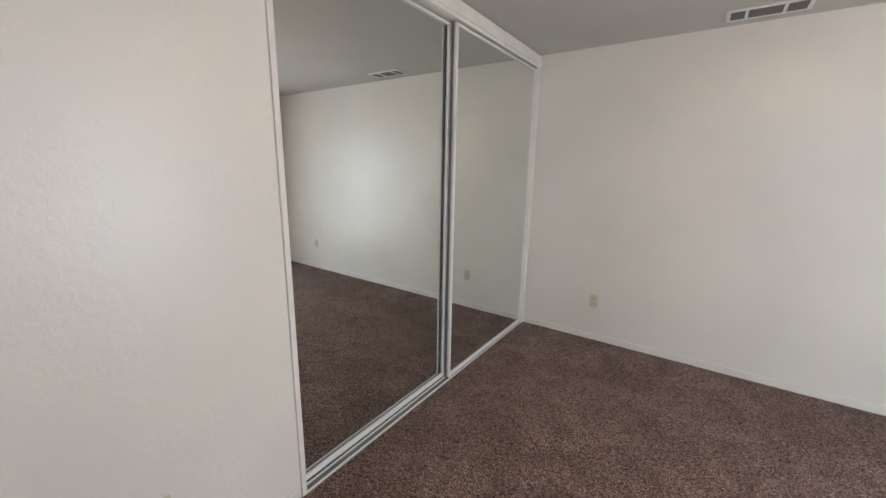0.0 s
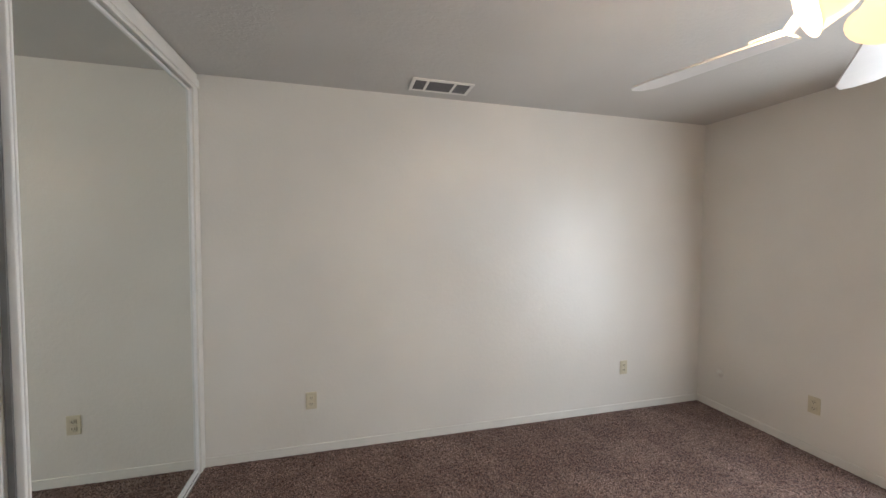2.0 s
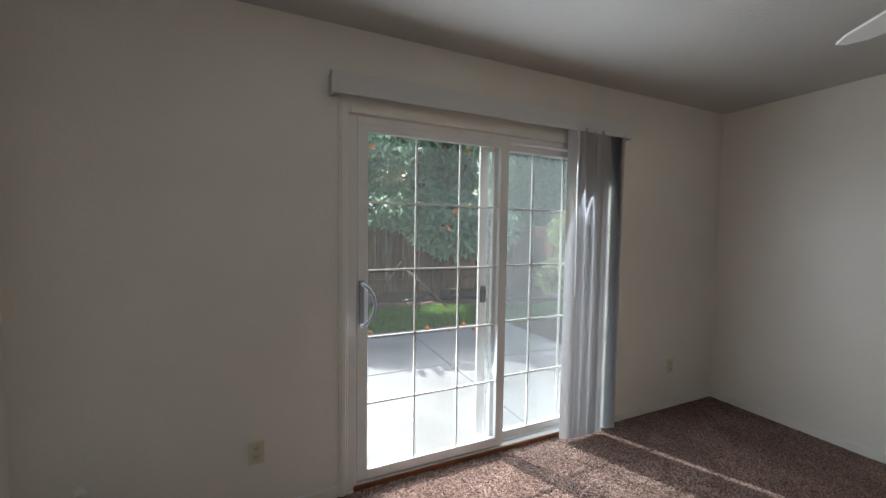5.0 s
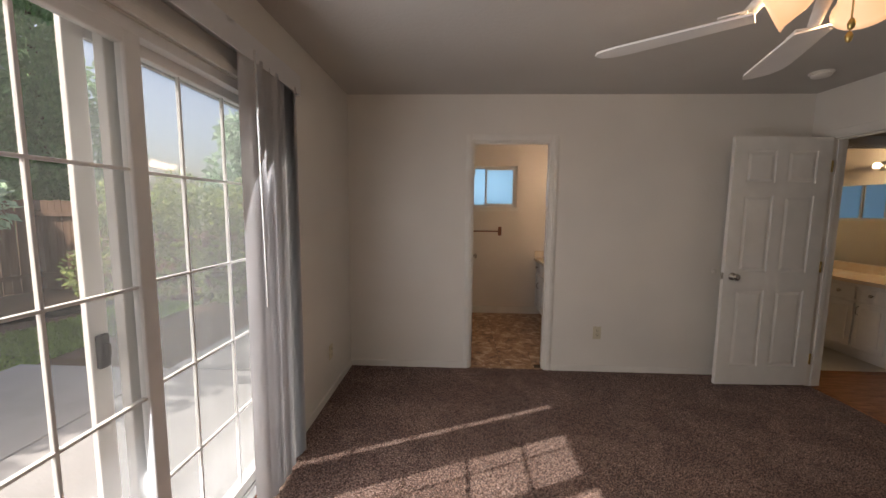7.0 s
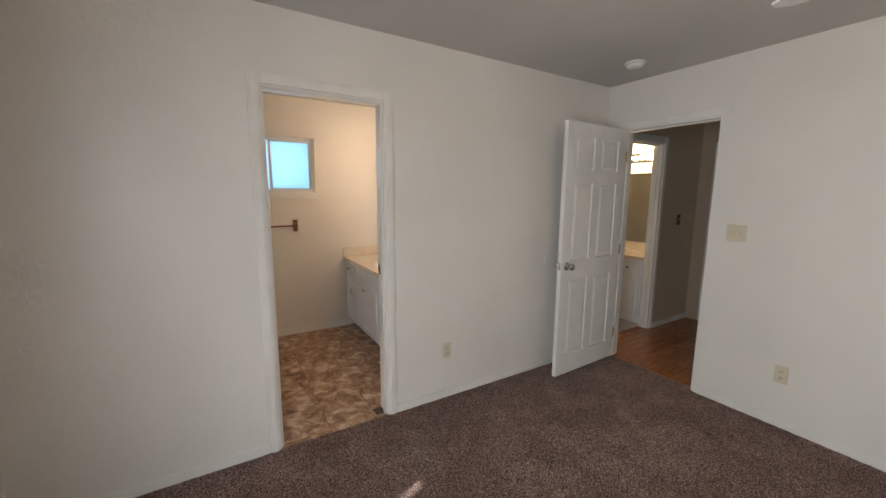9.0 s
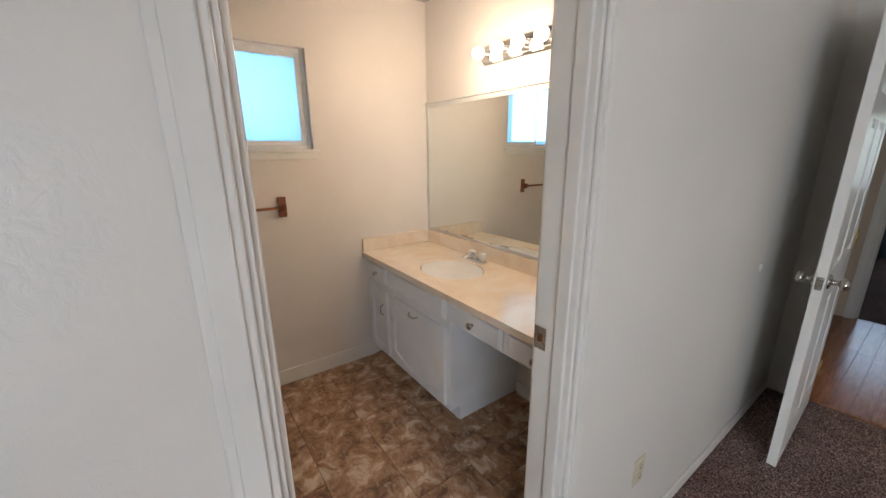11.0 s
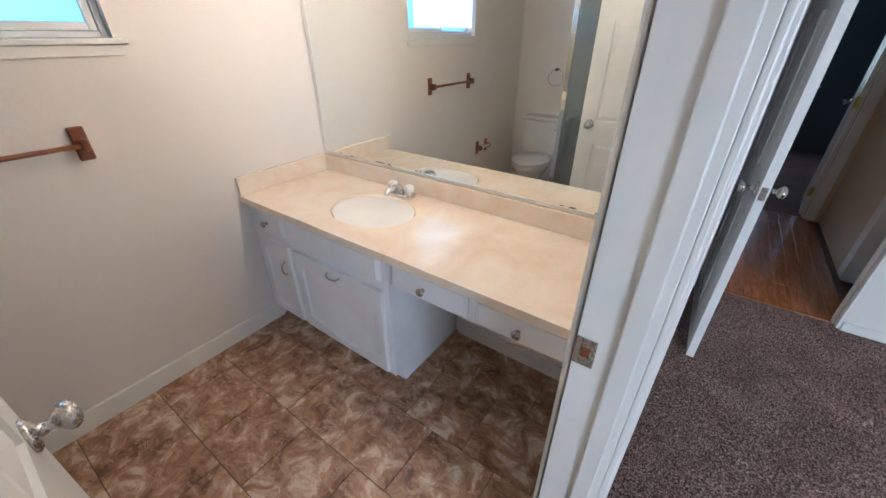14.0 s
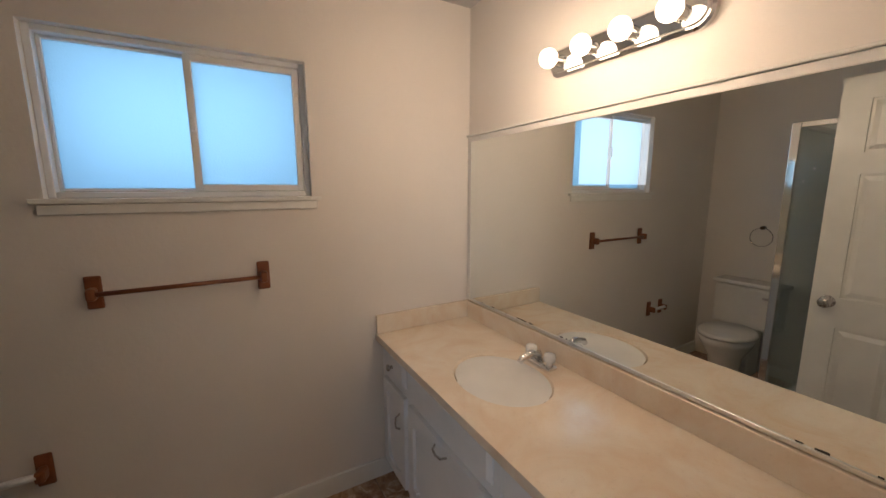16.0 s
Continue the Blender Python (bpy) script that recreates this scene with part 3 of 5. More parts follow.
def panel_door(name, label, width, at, height=2.02, knob_z=0.93, hinges=True, material=DOOR):
    """A hollow six-panel leaf: x along the leaf from its hinge, y through it, z up from its foot."""
    door = thing(name, label, "door", at)
    t, s = 0.0175, 0.105
    mid = width / 2
    rows = ((0.16, 0.80), (0.955, 1.565), (1.665, height - 0.105))
    cols = ((s, mid - 0.045), (mid + 0.045, width - s))
    bm = boxes((0, -t, 0, s, t, height), (width - s, -t, 0, width, t, height))
    zs = [0.0] + [z for r in rows for z in r] + [height]
    for z0, z1 in zip(zs[::2], zs[1::2]):
        box(bm, s, -t, z0, width - s, t, z1)
    for z0, z1 in rows:
        box(bm, mid - 0.045, -t, z0, mid + 0.045, t, z1)
    part("leaf_frame", bm, material, door)
    for z0, z1 in rows:
        for x0, x1 in cols:
            bm = boxes((x0, -t + 0.011, z0, x1, t - 0.011, z1))
            for out in (-1, 1):
                lo = [(x0 + 0.012, z0 + 0.012), (x1 - 0.012, z0 + 0.012), (x1 - 0.012, z1 - 0.012), (x0 + 0.012, z1 - 0.012)]
                hi = [(x0 + 0.034, z0 + 0.034), (x1 - 0.034, z0 + 0.034), (x1 - 0.034, z1 - 0.034), (x0 + 0.034, z1 - 0.034)]
                a = [bm.verts.new((x, out * (t - 0.011), z)) for x, z in lo]
                b = [bm.verts.new((x, out * (t - 0.003), z)) for x, z in hi]
                for k in range(4):
                    bm.faces.new((a[k], a[(k + 1) % 4], b[(k + 1) % 4], b[k]))
                bm.faces.new(b)
            part("panel", bm, material, door)
    knob(door, pose(width - 0.065, t, knob_z, -90))
    knob(door, pose(width - 0.065, -t, knob_z, 90))
    part("latch_plate", boxes((width, -0.012, knob_z - 0.028, width + 0.002, 0.012, knob_z + 0.028), (width, -0.006, knob_z - 0.008, width + 0.009, 0.006, knob_z + 0.008), bevel=0.0008),
         NICKEL, door, "satin nickel latch plate")
    if hinges:
        for z in (0.23, 1.0, 1.80):
            bm = tube([(-0.006, t + 0.004, z - 0.045), (-0.006, t + 0.004, z + 0.045)], 0.006, 10)
            box(bm, -0.003, -t + 0.004, z - 0.044, -0.0005, t + 0.002, z + 0.044)
            part("hinge", bm, BRASS, door, "worn brass hinge")
    return door


# the bedroom door stands open against the south wall
panel_door("bedroom_door", "open white six-panel bedroom door with nickel knobs", 0.762, pose(0.012, 0.187, 0.014, 0, 0, 2.0), 2.022, 0.915)
# the bathroom door is swung into the bathroom
panel_door("bathroom_door", "open white six-panel bathroom door swung into the bathroom", 0.70, pose(BD1 - 0.012, -TS - 0.016, 0.012, 0, 0, -90.5), 2.015, 0.93)
# the far bedroom's door, open into the dark room
panel_door("far_bedroom_door", "open white six-panel door of the dark far bedroom", 0.72, pose(HX - 0.085, FD1 - 0.03, 0.012, 0, 0, 172), 2.0, 0.93)
# hinge leaves let into the bathroom jamb
for z, mat in ((1.81, BRASS), (0.245, BRONZE)):
    bm = boxes((BD1 - 0.0285, -TS - 0.001, z - 0.045, BD1 - 0.0162, -TS + 0.034, z + 0.045), bevel=0.001)
    tube([(BD1 - 0.032, -TS - 0.006, z - 0.045), (BD1 - 0.032, -TS - 0.006, z + 0.045)], 0.006, 10, bm)
    for dz in (-0.028, 0.0, 0.028):
        box(bm, BD1 - 0.0295, -TS + 0.012, z + dz - 0.004, BD1 - 0.028, -TS + 0.020, z + dz + 0.004, 0.0005)
    part("hinge", bm, mat, bath_jamb, "worn metal hinge leaf")
# the strike plate on the bathroom jamb
strike = thing("strike_plate", "brushed nickel strike plate on the bathroom door jamb", "strike plate", pose(BD0 + 0.016, -0.096, 0.992))
bm = bmesh.new()
for row in ((0.0, -0.022, -0.032, 0.002, -0.010, 0.032), (0.0, 0.006, -0.032, 0.002, 0.016, 0.032), (0.0, -0.010, 0.012, 0.002, 0.006, 0.032), (0.0, -0.010, -0.032, 0.002, 0.006, -0.012)):
    box(bm, *row, 0.0006)
part("plate", bm, NICKEL, strike)
part("latch_hole", boxes((-0.004, -0.010, -0.012, 0.0005, 0.006, 0.012)), OAK, strike, "raw wood latch hole")


# ---- sliding patio door ----
slider = thing("window_1", "white vinyl sliding patio door with white muntin grids", "sliding door", kind="structure")
FX0, FX1 = W + 0.012, W + 0.105
part("frame", boxes((FX0, SL1 - 0.045, 0.0, FX1, SL1, SLH), (FX0, SL0, 0.0, FX1, SL0 + 0.045, SLH), (FX0, SL0 + 0.045, SLH - 0.04, FX1, SL1 - 0.045, SLH),
                    (FX0, SL0 + 0.045, 0.0, FX1, SL1 - 0.045, 0.030), (W + 0.045, SL0 + 0.045, 0.030, W + 0.052, SL1 - 0.045, 0.046), bevel=0.003), VINYL, slider)
part("sill_strip", boxes((W + 0.001, SL0 + 0.02, -0.004, W + 0.011, SL1 - 0.03, 0.026), bevel=0.002), OAK, slider, "bare oak threshold strip")


def glazed_panel(name, x, y0, y1, z0, z1, stile=0.05, rail=0.06):
    p = part(name, boxes((x - 0.016, y0, z0, x + 0.016, y0 + stile, z1), (x - 0.016, y1 - stile, z0, x + 0.016, y1, z1),
                         (x - 0.016, y0 + stile, z0, x + 0.016, y1 - stile, z0 + rail), (x - 0.016, y0 + stile, z1 - rail, x + 0.016, y1 - stile, z1), bevel=0.004), VINYL, slider)
    g0, g1, h0, h1 = y0 + stile, y1 - stile, z0 + rail, z1 - rail
    part("pane", boxes((x - 0.003, g0, h0, x + 0.003, g1, h1)), GLASS, p, "clear window glass")
    for k in (1, 2):
        y = g0 + (g1 - g0) * k / 3
        part("muntin", boxes((x - 0.007, y - 0.005, h0, x + 0.007, y + 0.005, h1), bevel=0.002), VINYL, p)
    for k in (1, 2, 3, 4):
        z = h0 + (h1 - h0) * k / 5
        part("muntin", boxes((x - 0.008, g0, z - 0.005, x + 0.008, g1, z + 0.005), bevel=0.002), VINYL, p)
    return p


glazed_panel("sliding_panel", W + 0.030, 2.135, SL1 - 0.046, 0.040, 1.975, 0.060, 0.055)
glazed_panel("fixed_panel", W + 0.072, SL0 + 0.046, 2.218, 0.040, 1.975, 0.052, 0.055)
pull = tube([(W - 0.004, 3.05, 0.905), (W - 0.034, 3.045, 0.908), (W - 0.040, 3.018, 0.93), (W - 0.042, 2.995, 0.97), (W - 0.042, 2.988, 1.015), (W - 0.042, 2.995, 1.06), (W - 0.040, 3.018, 1.10), (W - 0.034, 3.045, 1.122), (W - 0.004, 3.05, 1.125)], 0.009)
box(pull, W + 0.001, 3.036, 0.89, W + 0.012, 3.064, 1.14, 0.003)
part("pull_handle", pull, GREY_HANDLE, slider, "grey D-shaped pull handle")
screen = thing("screen_door", "sliding insect screen parked behind the fixed glass", "screen door", pose(W + 0.11, 0, 0))
part("frame", boxes((-0.008, 2.228, 0.03, 0.012, 2.288, 1.97), (-0.008, 1.36, 0.03, 0.012, 1.40, 1.97), (-0.008, 1.40, 1.92, 0.012, 2.228, 1.97), (-0.008, 1.40, 0.03, 0.012, 2.228, 0.08), bevel=0.003), VINYL, screen)
part("mesh", boxes((0.0, 1.40, 0.08, 0.001, 2.228, 1.92)), SCREEN, screen, "fine grey insect mesh")
latch = boxes((-0.024, 2.240, 0.955, -0.007, 2.276, 1.06), bevel=0.006)
box(latch, -0.034, 2.248, 0.99, -0.022, 2.262, 1.03, 0.003)
part("latch", latch, BLACK, screen, "black screen door latch")
casing("trim_slider", "y", SL0 - 0.002, SL1 + 0.002, SLH + 0.002, W, -1, 0.05)

# vertical blinds, drawn to one end
blinds = thing("vertical_blinds", "white vertical blinds stacked open beside the patio door", "blinds", pose(0, 0, 0))
val = boxes((W - 0.088, 1.185, 2.065, W - 0.082, 3.215, 2.17), (W - 0.082, 3.208, 2.065, W - 0.001, 3.215, 2.17), (W - 0.082, 1.185, 2.065, W - 0.001, 1.192, 2.17), bevel=0.002)
part("valance", val, BLIND, blinds)
part("headrail", boxes((W - 0.078, 1.20, 2.09, W - 0.045, 3.20, 2.125), (W - 0.045, 1.20, 2.105, W - 0.001, 3.20, 2.113), bevel=0.003), ALU, blinds, "aluminium head rail")
vane = bmesh.new()
cols = []
for k in range(9):
    u = k / 8 - 0.5
    x, y = u * 0.089, 0.008 * (1 - 4 * u * u)
    cols.append([vane.verts.new((x, y, 0.018)), vane.verts.new((x, y, 2.088))])
for p, q in zip(cols, cols[1:]):
    vane.faces.new((p[0], q[0], q[1], p[1])).smooth = True
bmesh.ops.solidify(vane, geom=vane.faces[:], thickness=0.0011)
vane_mesh = mesh_of("vane", vane, BLIND)
rng = random.Random(8)
for k, y in enumerate([1.295, 1.308, 1.320, 1.42, 1.435, 1.475, 1.490, 1.505, 1.55, 1.565, 1.58, 1.625, 1.64, 1.655, 1.685]):
    ob = new("vane", vane_mesh)
    ob.parent = blinds
    ob.matrix_local = pose(W - 0.062 + rng.uniform(-0.006, 0.006), y, 0, 0, 0, rng.uniform(-4, 4) + (50, 60, 68)[k % 3])
part("wand", tube([(W - 0.125, 1.70, 1.0), (W - 0.11, 1.70, 2.1)], 0.004, 8), CLEAR_KNOB, blinds, "thin clear wand")


# ---- small wall and ceiling fittings of the bedroom ----
def outlet(m, label="ivory duplex wall outlet near the baseboard"):
    """A duplex outlet; its plate lies in x and z and faces -y."""
    ob = thing("wall_outlet", label, "outlet", m, "wall outlets")
    part("cover_plate", boxes((-0.035, -0.006, -0.057, 0.035, -0.0005, 0.057), bevel=0.003), IVORY, ob)
    for z in (-0.021, 0.021):
        r = part("receptacle", boxes((-0.017, -0.009, z - 0.014, 0.017, -0.005, z + 0.014), bevel=0.004), IVORY, ob)
        part("slots", boxes((-0.008, -0.0095, z - 0.004, -0.005, -0.0085, z + 0.007), (0.005, -0.0095, z - 0.004, 0.008, -0.0085, z + 0.007), (-0.002, -0.0095, z - 0.010, 0.002, -0.0085, z - 0.006)), DARK, r)
    return ob


outlet(pose(0.646, D, 0.352))
outlet(pose(3.118, D, 0.36))
outlet(pose(W, 3.555, 0.331, 0, 0, -90))
outlet(pose(W, 0.55, 0.34, 0, 0, -90))
outlet(pose(1.676, 0.0, 0.357, 0, 0, 180))
outlet(pose(0.0, 1.399, 0.349, 0, 0, 90))

switch = thing("light_switch", "ivory double toggle switch plate beside the hall door", "light switch", pose(0.0, 1.063, 1.237, 0, 0, 90))
part("cover_plate", boxes((-0.058, -0.006, -0.058, 0.058, -0.0005, 0.058), bevel=0.003), IVORY, switch)
for x in (-0.023, 0.023):
    part("toggle", boxes((x - 0.004, -0.016, -0.004, x + 0.004, -0.005, 0.012), (x - 0.008, -0.0072, -0.014, x + 0.008, -0.005, 0.014), bevel=0.0015), IVORY, switch)
hall_switch = thing("light_switch", "dark bronze switch plate on the hall wall", "light switch", pose(-1.457, -0.05, 1.215, 0, 0, 180))
part("cover_plate", boxes((-0.035, -0.006, -0.058, 0.035, -0.0005, 0.058), bevel=0.003), BRONZE, hall_switch)
part("toggle", boxes((-0.004, -0.016, -0.004, 0.004, -0.005, 0.012), bevel=0.0015), IVORY, hall_switch)
jack = thing("cable_jack", "small white round cable jack on the wall", "cable jack", pose(W, 4.208, 0.31, 0, -90, 0))
part("cover_plate", lathe([(0.03, 0.0005), (0.03, 0.003), (0.026, 0.007), (0.008, 0.008), (0.006, 0.016), (0.0, 0.016)], 20), TRIM, jack)
stop = thing("door_bumper", "small white round door bumper on the wall", "door bumper", pose(0.70, 0.0, 0.93, -90, 0, 0))
part("pad", lathe([(0.022, 0.0005), (0.022, 0.004), (0.016, 0.008), (0.0, 0.009)], 20), WALL, stop)


def air_vent(name, label, x0, y0, x1, y1, z, slats, across, bars, dark=DARK):
    ob = thing(name, label, "vent", pose((x0 + x1) / 2, (y0 + y1) / 2, z))
    hx, hy = (x1 - x0) / 2, (y1 - y0) / 2
    e = 0.022
    part("frame", boxes((-hx, -hy, -0.010, -hx + e, hy, -0.0005), (hx - e, -hy, -0.010, hx, hy, -0.0005), (-hx + e, -hy, -0.010, hx - e, -hy + e, -0.0005), (-hx + e, hy - e, -0.010, hx - e, hy, -0.0005), bevel=0.002), TRIM, ob)
    part("backing", boxes((-hx + e, -hy + e, -0.003, hx - e, hy - e, -0.0008)), dark, ob)
    for k in bars:
        x = -hx + e + (2 * hx - 2 * e) * k
        part("divider", boxes((x - 0.008, -hy + e, -0.011, x + 0.008, hy - e, -0.003)), TRIM, ob)
    for k in range(slats):
        f = (k + 0.5) / slats
        if across:
            x = -hx + e + (2 * hx - 2 * e) * f
            bm = box(bmesh.new(), -0.005, -hy + e, -0.0006, 0.005, hy - e, 0.0006, 0, pose(x, 0, -0.007, 0, 50, 0))
        else:
            y = -hy + e + (2 * hy - 2 * e) * f
            bm = box(bmesh.new(), -hx + e, -0.004, -0.0006, hx - e, 0.004, 0.0006, 0, pose(0, y, -0.007, -40, 0, 0))
        part("slat", bm, TRIM if across else GREY_METAL, ob)
    return ob


GREY_METAL = plain("grey_louvre_metal", (0.16, 0.155, 0.15), 0.5)
air_vent("ceiling_vent", "white ceiling air register with grey louvres", 1.275, 4.10, 1.675, 4.29, H, 7, False, (0.22, 0.72))
air_vent("exhaust_vent", "beige bathroom exhaust fan grille in ceiling", 2.16, -1.36, 2.44, -1.08, H, 14, True, (0.5,), plain("beige_grille", (0.60, 0.52, 0.42), 0.5))

smoke = thing("smoke_detector", "round white smoke detector on the ceiling", "smoke detector", pose(0.42, 0.49, H, 180))
part("base", lathe([(0.068, 0.0005), (0.068, 0.010), (0.060, 0.012), (0.0, 0.012)], 28), TRIM, smoke)
part("cap", lathe([(0.055, 0.012), (0.057, 0.020), (0.050, 0.032), (0.030, 0.037), (0.0, 0.037)], 28), TRIM, smoke)

# ---- ceiling fan ----
fan = thing("ceiling_fan", "white five-blade ceiling fan with four lit frosted shades", "ceiling fan", pose(FAN[0], FAN[1], 0))
part("canopy", lathe([(0.075, H - 0.0005), (0.075, H - 0.02), (0.05, H - 0.07), (0.018, H - 0.085), (0.0, H - 0.085)], 28), FAN_WHITE, fan)
part("downrod", lathe([(0.013, H - 0.24), (0.013, H - 0.07)], 14), FAN_WHITE, fan)
part("motor", lathe([(0.0, 2.20), (0.03, 2.20), (0.09, 2.175), (0.118, 2.14), (0.122, 2.08), (0.11, 2.045), (0.06, 2.03), (0.0, 2.03)], 32), FAN_WHITE, fan)
part("light_hub", lathe([(0.0, 2.032), (0.062, 2.032), (0.064, 2.01), (0.052, 1.985), (0.03, 1.97), (0.0, 1.967)], 28), FAN_WHITE, fan)
for k in range(5):
    a = 34 + 72 * k
    arm = tube([(0.10, 0, 2.05), (0.15, 0, 2.035), (0.21, 0, 1.975)], [0.022, 0.020, 0.014], 10)
    box(arm, 0.205, -0.04, 1.969, 0.27, 0.04, 1.974, 0.0015)
    part("blade_arm", arm, FAN_WHITE, fan, "", pose(0, 0, 0, 0, 0, a))
    bm = bmesh.new()
    outline = [(0.19, -0.049), (0.50, -0.064), (0.565, -0.058), (0.597, -0.030), (0.602, 0.020), (0.585, 0.052), (0.53, 0.066), (0.19, 0.049)]
    bm.faces.new([bm.verts.new((x, y, 0)) for x, y in outline])
    r = bmesh.ops.extrude_face_region(bm, geom=bm.faces[:])
    bmesh.ops.translate(bm, vec=(0, 0, 0.006), verts=[v for v in r["geom"] if isinstance(v, bmesh.types.BMVert)])
    part("blade", bm, FAN_WHITE, fan, "white paddle blade", pose(0, 0, 1.961, 0, 0, a) @ pose(0, 0, 0, -9))
for k in range(4):
    m = pose(0, 0, 0, 0, 0, 41 + 90 * k) @ pose(0.045, 0, 2.035) @ pose(0, 0, 0, 0, 112, 0) @ Matrix.Diagonal((0.92, 0.92, 0.92, 1))
    part("shade_socket", lathe([(0.017, 0.0), (0.021, 0.012), (0.023, 0.04), (0.0, 0.042)], 16), FAN_WHITE, fan, "", m)
    bell = [(0.024, 0.036), (0.038, 0.050), (0.052, 0.075), (0.058, 0.105), (0.064, 0.130), (0.074, 0.142)]
    bm = lathe(bell + [(r - 0.003, z) for r, z in bell[::-1]], 24)
    part("shade", bm, SHADE, fan, "lit frosted glass bell shade", m)
    part("bulb", lathe([(0.012, 0.04), (0.016, 0.06), (0.025, 0.075), (0.026, 0.088), (0.018, 0.104), (0.0, 0.110)], 16), FAN_BULB, fan, "lit warm bulb", m)
for x, y, z in ((0.03, 0.02, 1.895), (-0.02, -0.035, 1.89)):
    bm = tube([(x, y, z), (x, y, 1.975)], 0.0012, 6)
    lathe([(0.0, -0.026), (0.006, -0.022), (0.008, -0.010), (0.004, 0.0), (0.0, 0.002)], 10, pose(x, y, z), bm)
    part("pull_chain", bm, BRASS, fan, "brass pull chain with wooden drop")


# ---- bathroom ----
bath_window = thing("window_2", "white vinyl sliding bathroom window with frosted glass", "window", kind="structure")
WY = BATH_S - 0.062
F = 0.022
part("frame", boxes((WX0, WY - 0.03, WZ0, WX0 + F, WY + 0.03, WZ1), (WX1 - F, WY - 0.03, WZ0, WX1, WY + 0.03, WZ1), (WX0 + F, WY - 0.03, WZ1 - F, WX1 - F, WY + 0.03, WZ1),
                    (WX0 + F, WY - 0.03, WZ0, WX1 - F, WY + 0.03, WZ0 + F), bevel=0.004), VINYL, bath_window)
# one sash slides in front of the fixed light
for name, a, b, dy, e in (("sliding_sash", WX0 + F + 0.001, 2.570, 0.008, 0.026), ("fixed_sash", 2.548, WX1 - F - 0.001, -0.016, 0.011)):
    z0, z1 = WZ0 + F + 0.001, WZ1 - F - 0.001
    s = part(name, boxes((a, WY + dy - 0.010, z0, a + e, WY + dy + 0.014, z1), (b - e, WY + dy - 0.010, z0, b, WY + dy + 0.014, z1),
                         (a + e, WY + dy - 0.010, z0, b - e, WY + dy + 0.014, z0 + e), (a + e, WY + dy - 0.010, z1 - e, b - e, WY + dy + 0.014, z1), bevel=0.003), VINYL, bath_window)
    part("pane", boxes((a + e, WY + dy - 0.002, z0 + e, b - e, WY + dy + 0.002, z1 - e)), FROSTED, s, "frosted obscure glass")
part("lock", boxes((2.552, WY + 0.020, 1.735, 2.566, WY + 0.036, 1.80), bevel=0.003), VINYL, bath_window)
part("sill", boxes((WX0 - 0.035, BATH_S - 0.05, WZ0 - 0.018, WX1 + 0.035, BATH_S + 0.022, WZ0 - 0.001), (WX0 - 0.02, BATH_S + 0.001, WZ0 - 0.055, WX1 + 0.02, BATH_S + 0.012, WZ0 - 0.019), bevel=0.003), TRIM, bath_window, "white wooden stool and apron")


def wood_bracket(bm, x, z):
    """A scalloped oak wall bracket at x, z on the south bathroom wall."""
    box(bm, x - 0.024, BATH_S + 0.001, z - 0.06, x + 0.024, BATH_S + 0.013, z + 0.06, 0.006)
    box(bm, x - 0.014, BATH_S + 0.013, z - 0.022, x + 0.014, BATH_S + 0.062, z + 0.022, 0.009)
    return bm


bar = thing("towel_bar", "honey oak towel bar on two wall brackets", "towel bar")
for x in (2.358, 2.90):
    part("bracket", wood_bracket(bmesh.new(), x, 1.155), OAK, bar)
part("rod", tube([(2.365, BATH_S + 0.047, 1.155), (2.893, BATH_S + 0.047, 1.155)], 0.0085, 12), OAK, bar)
holder = thing("toilet_paper_holder", "oak toilet paper holder on the wall", "paper holder")
for x in (3.10, 3.26):
    part("bracket", wood_bracket(bmesh.new(), x, 0.54), OAK, holder)
part("roller", tube([(3.10, BATH_S + 0.05, 0.545), (3.26, BATH_S + 0.05, 0.545)], 0.012, 12), VINYL, holder, "white spring roller")

# the vanity: units, then the continuous top
CZ = 0.795
VANITY = pose(0, -0.035, 0)       # the vanity, its top and mirror share this origin
VS, VT = BATH_S + 0.035, 0.088
VF = 1.835                        # face of the cabinet boxes


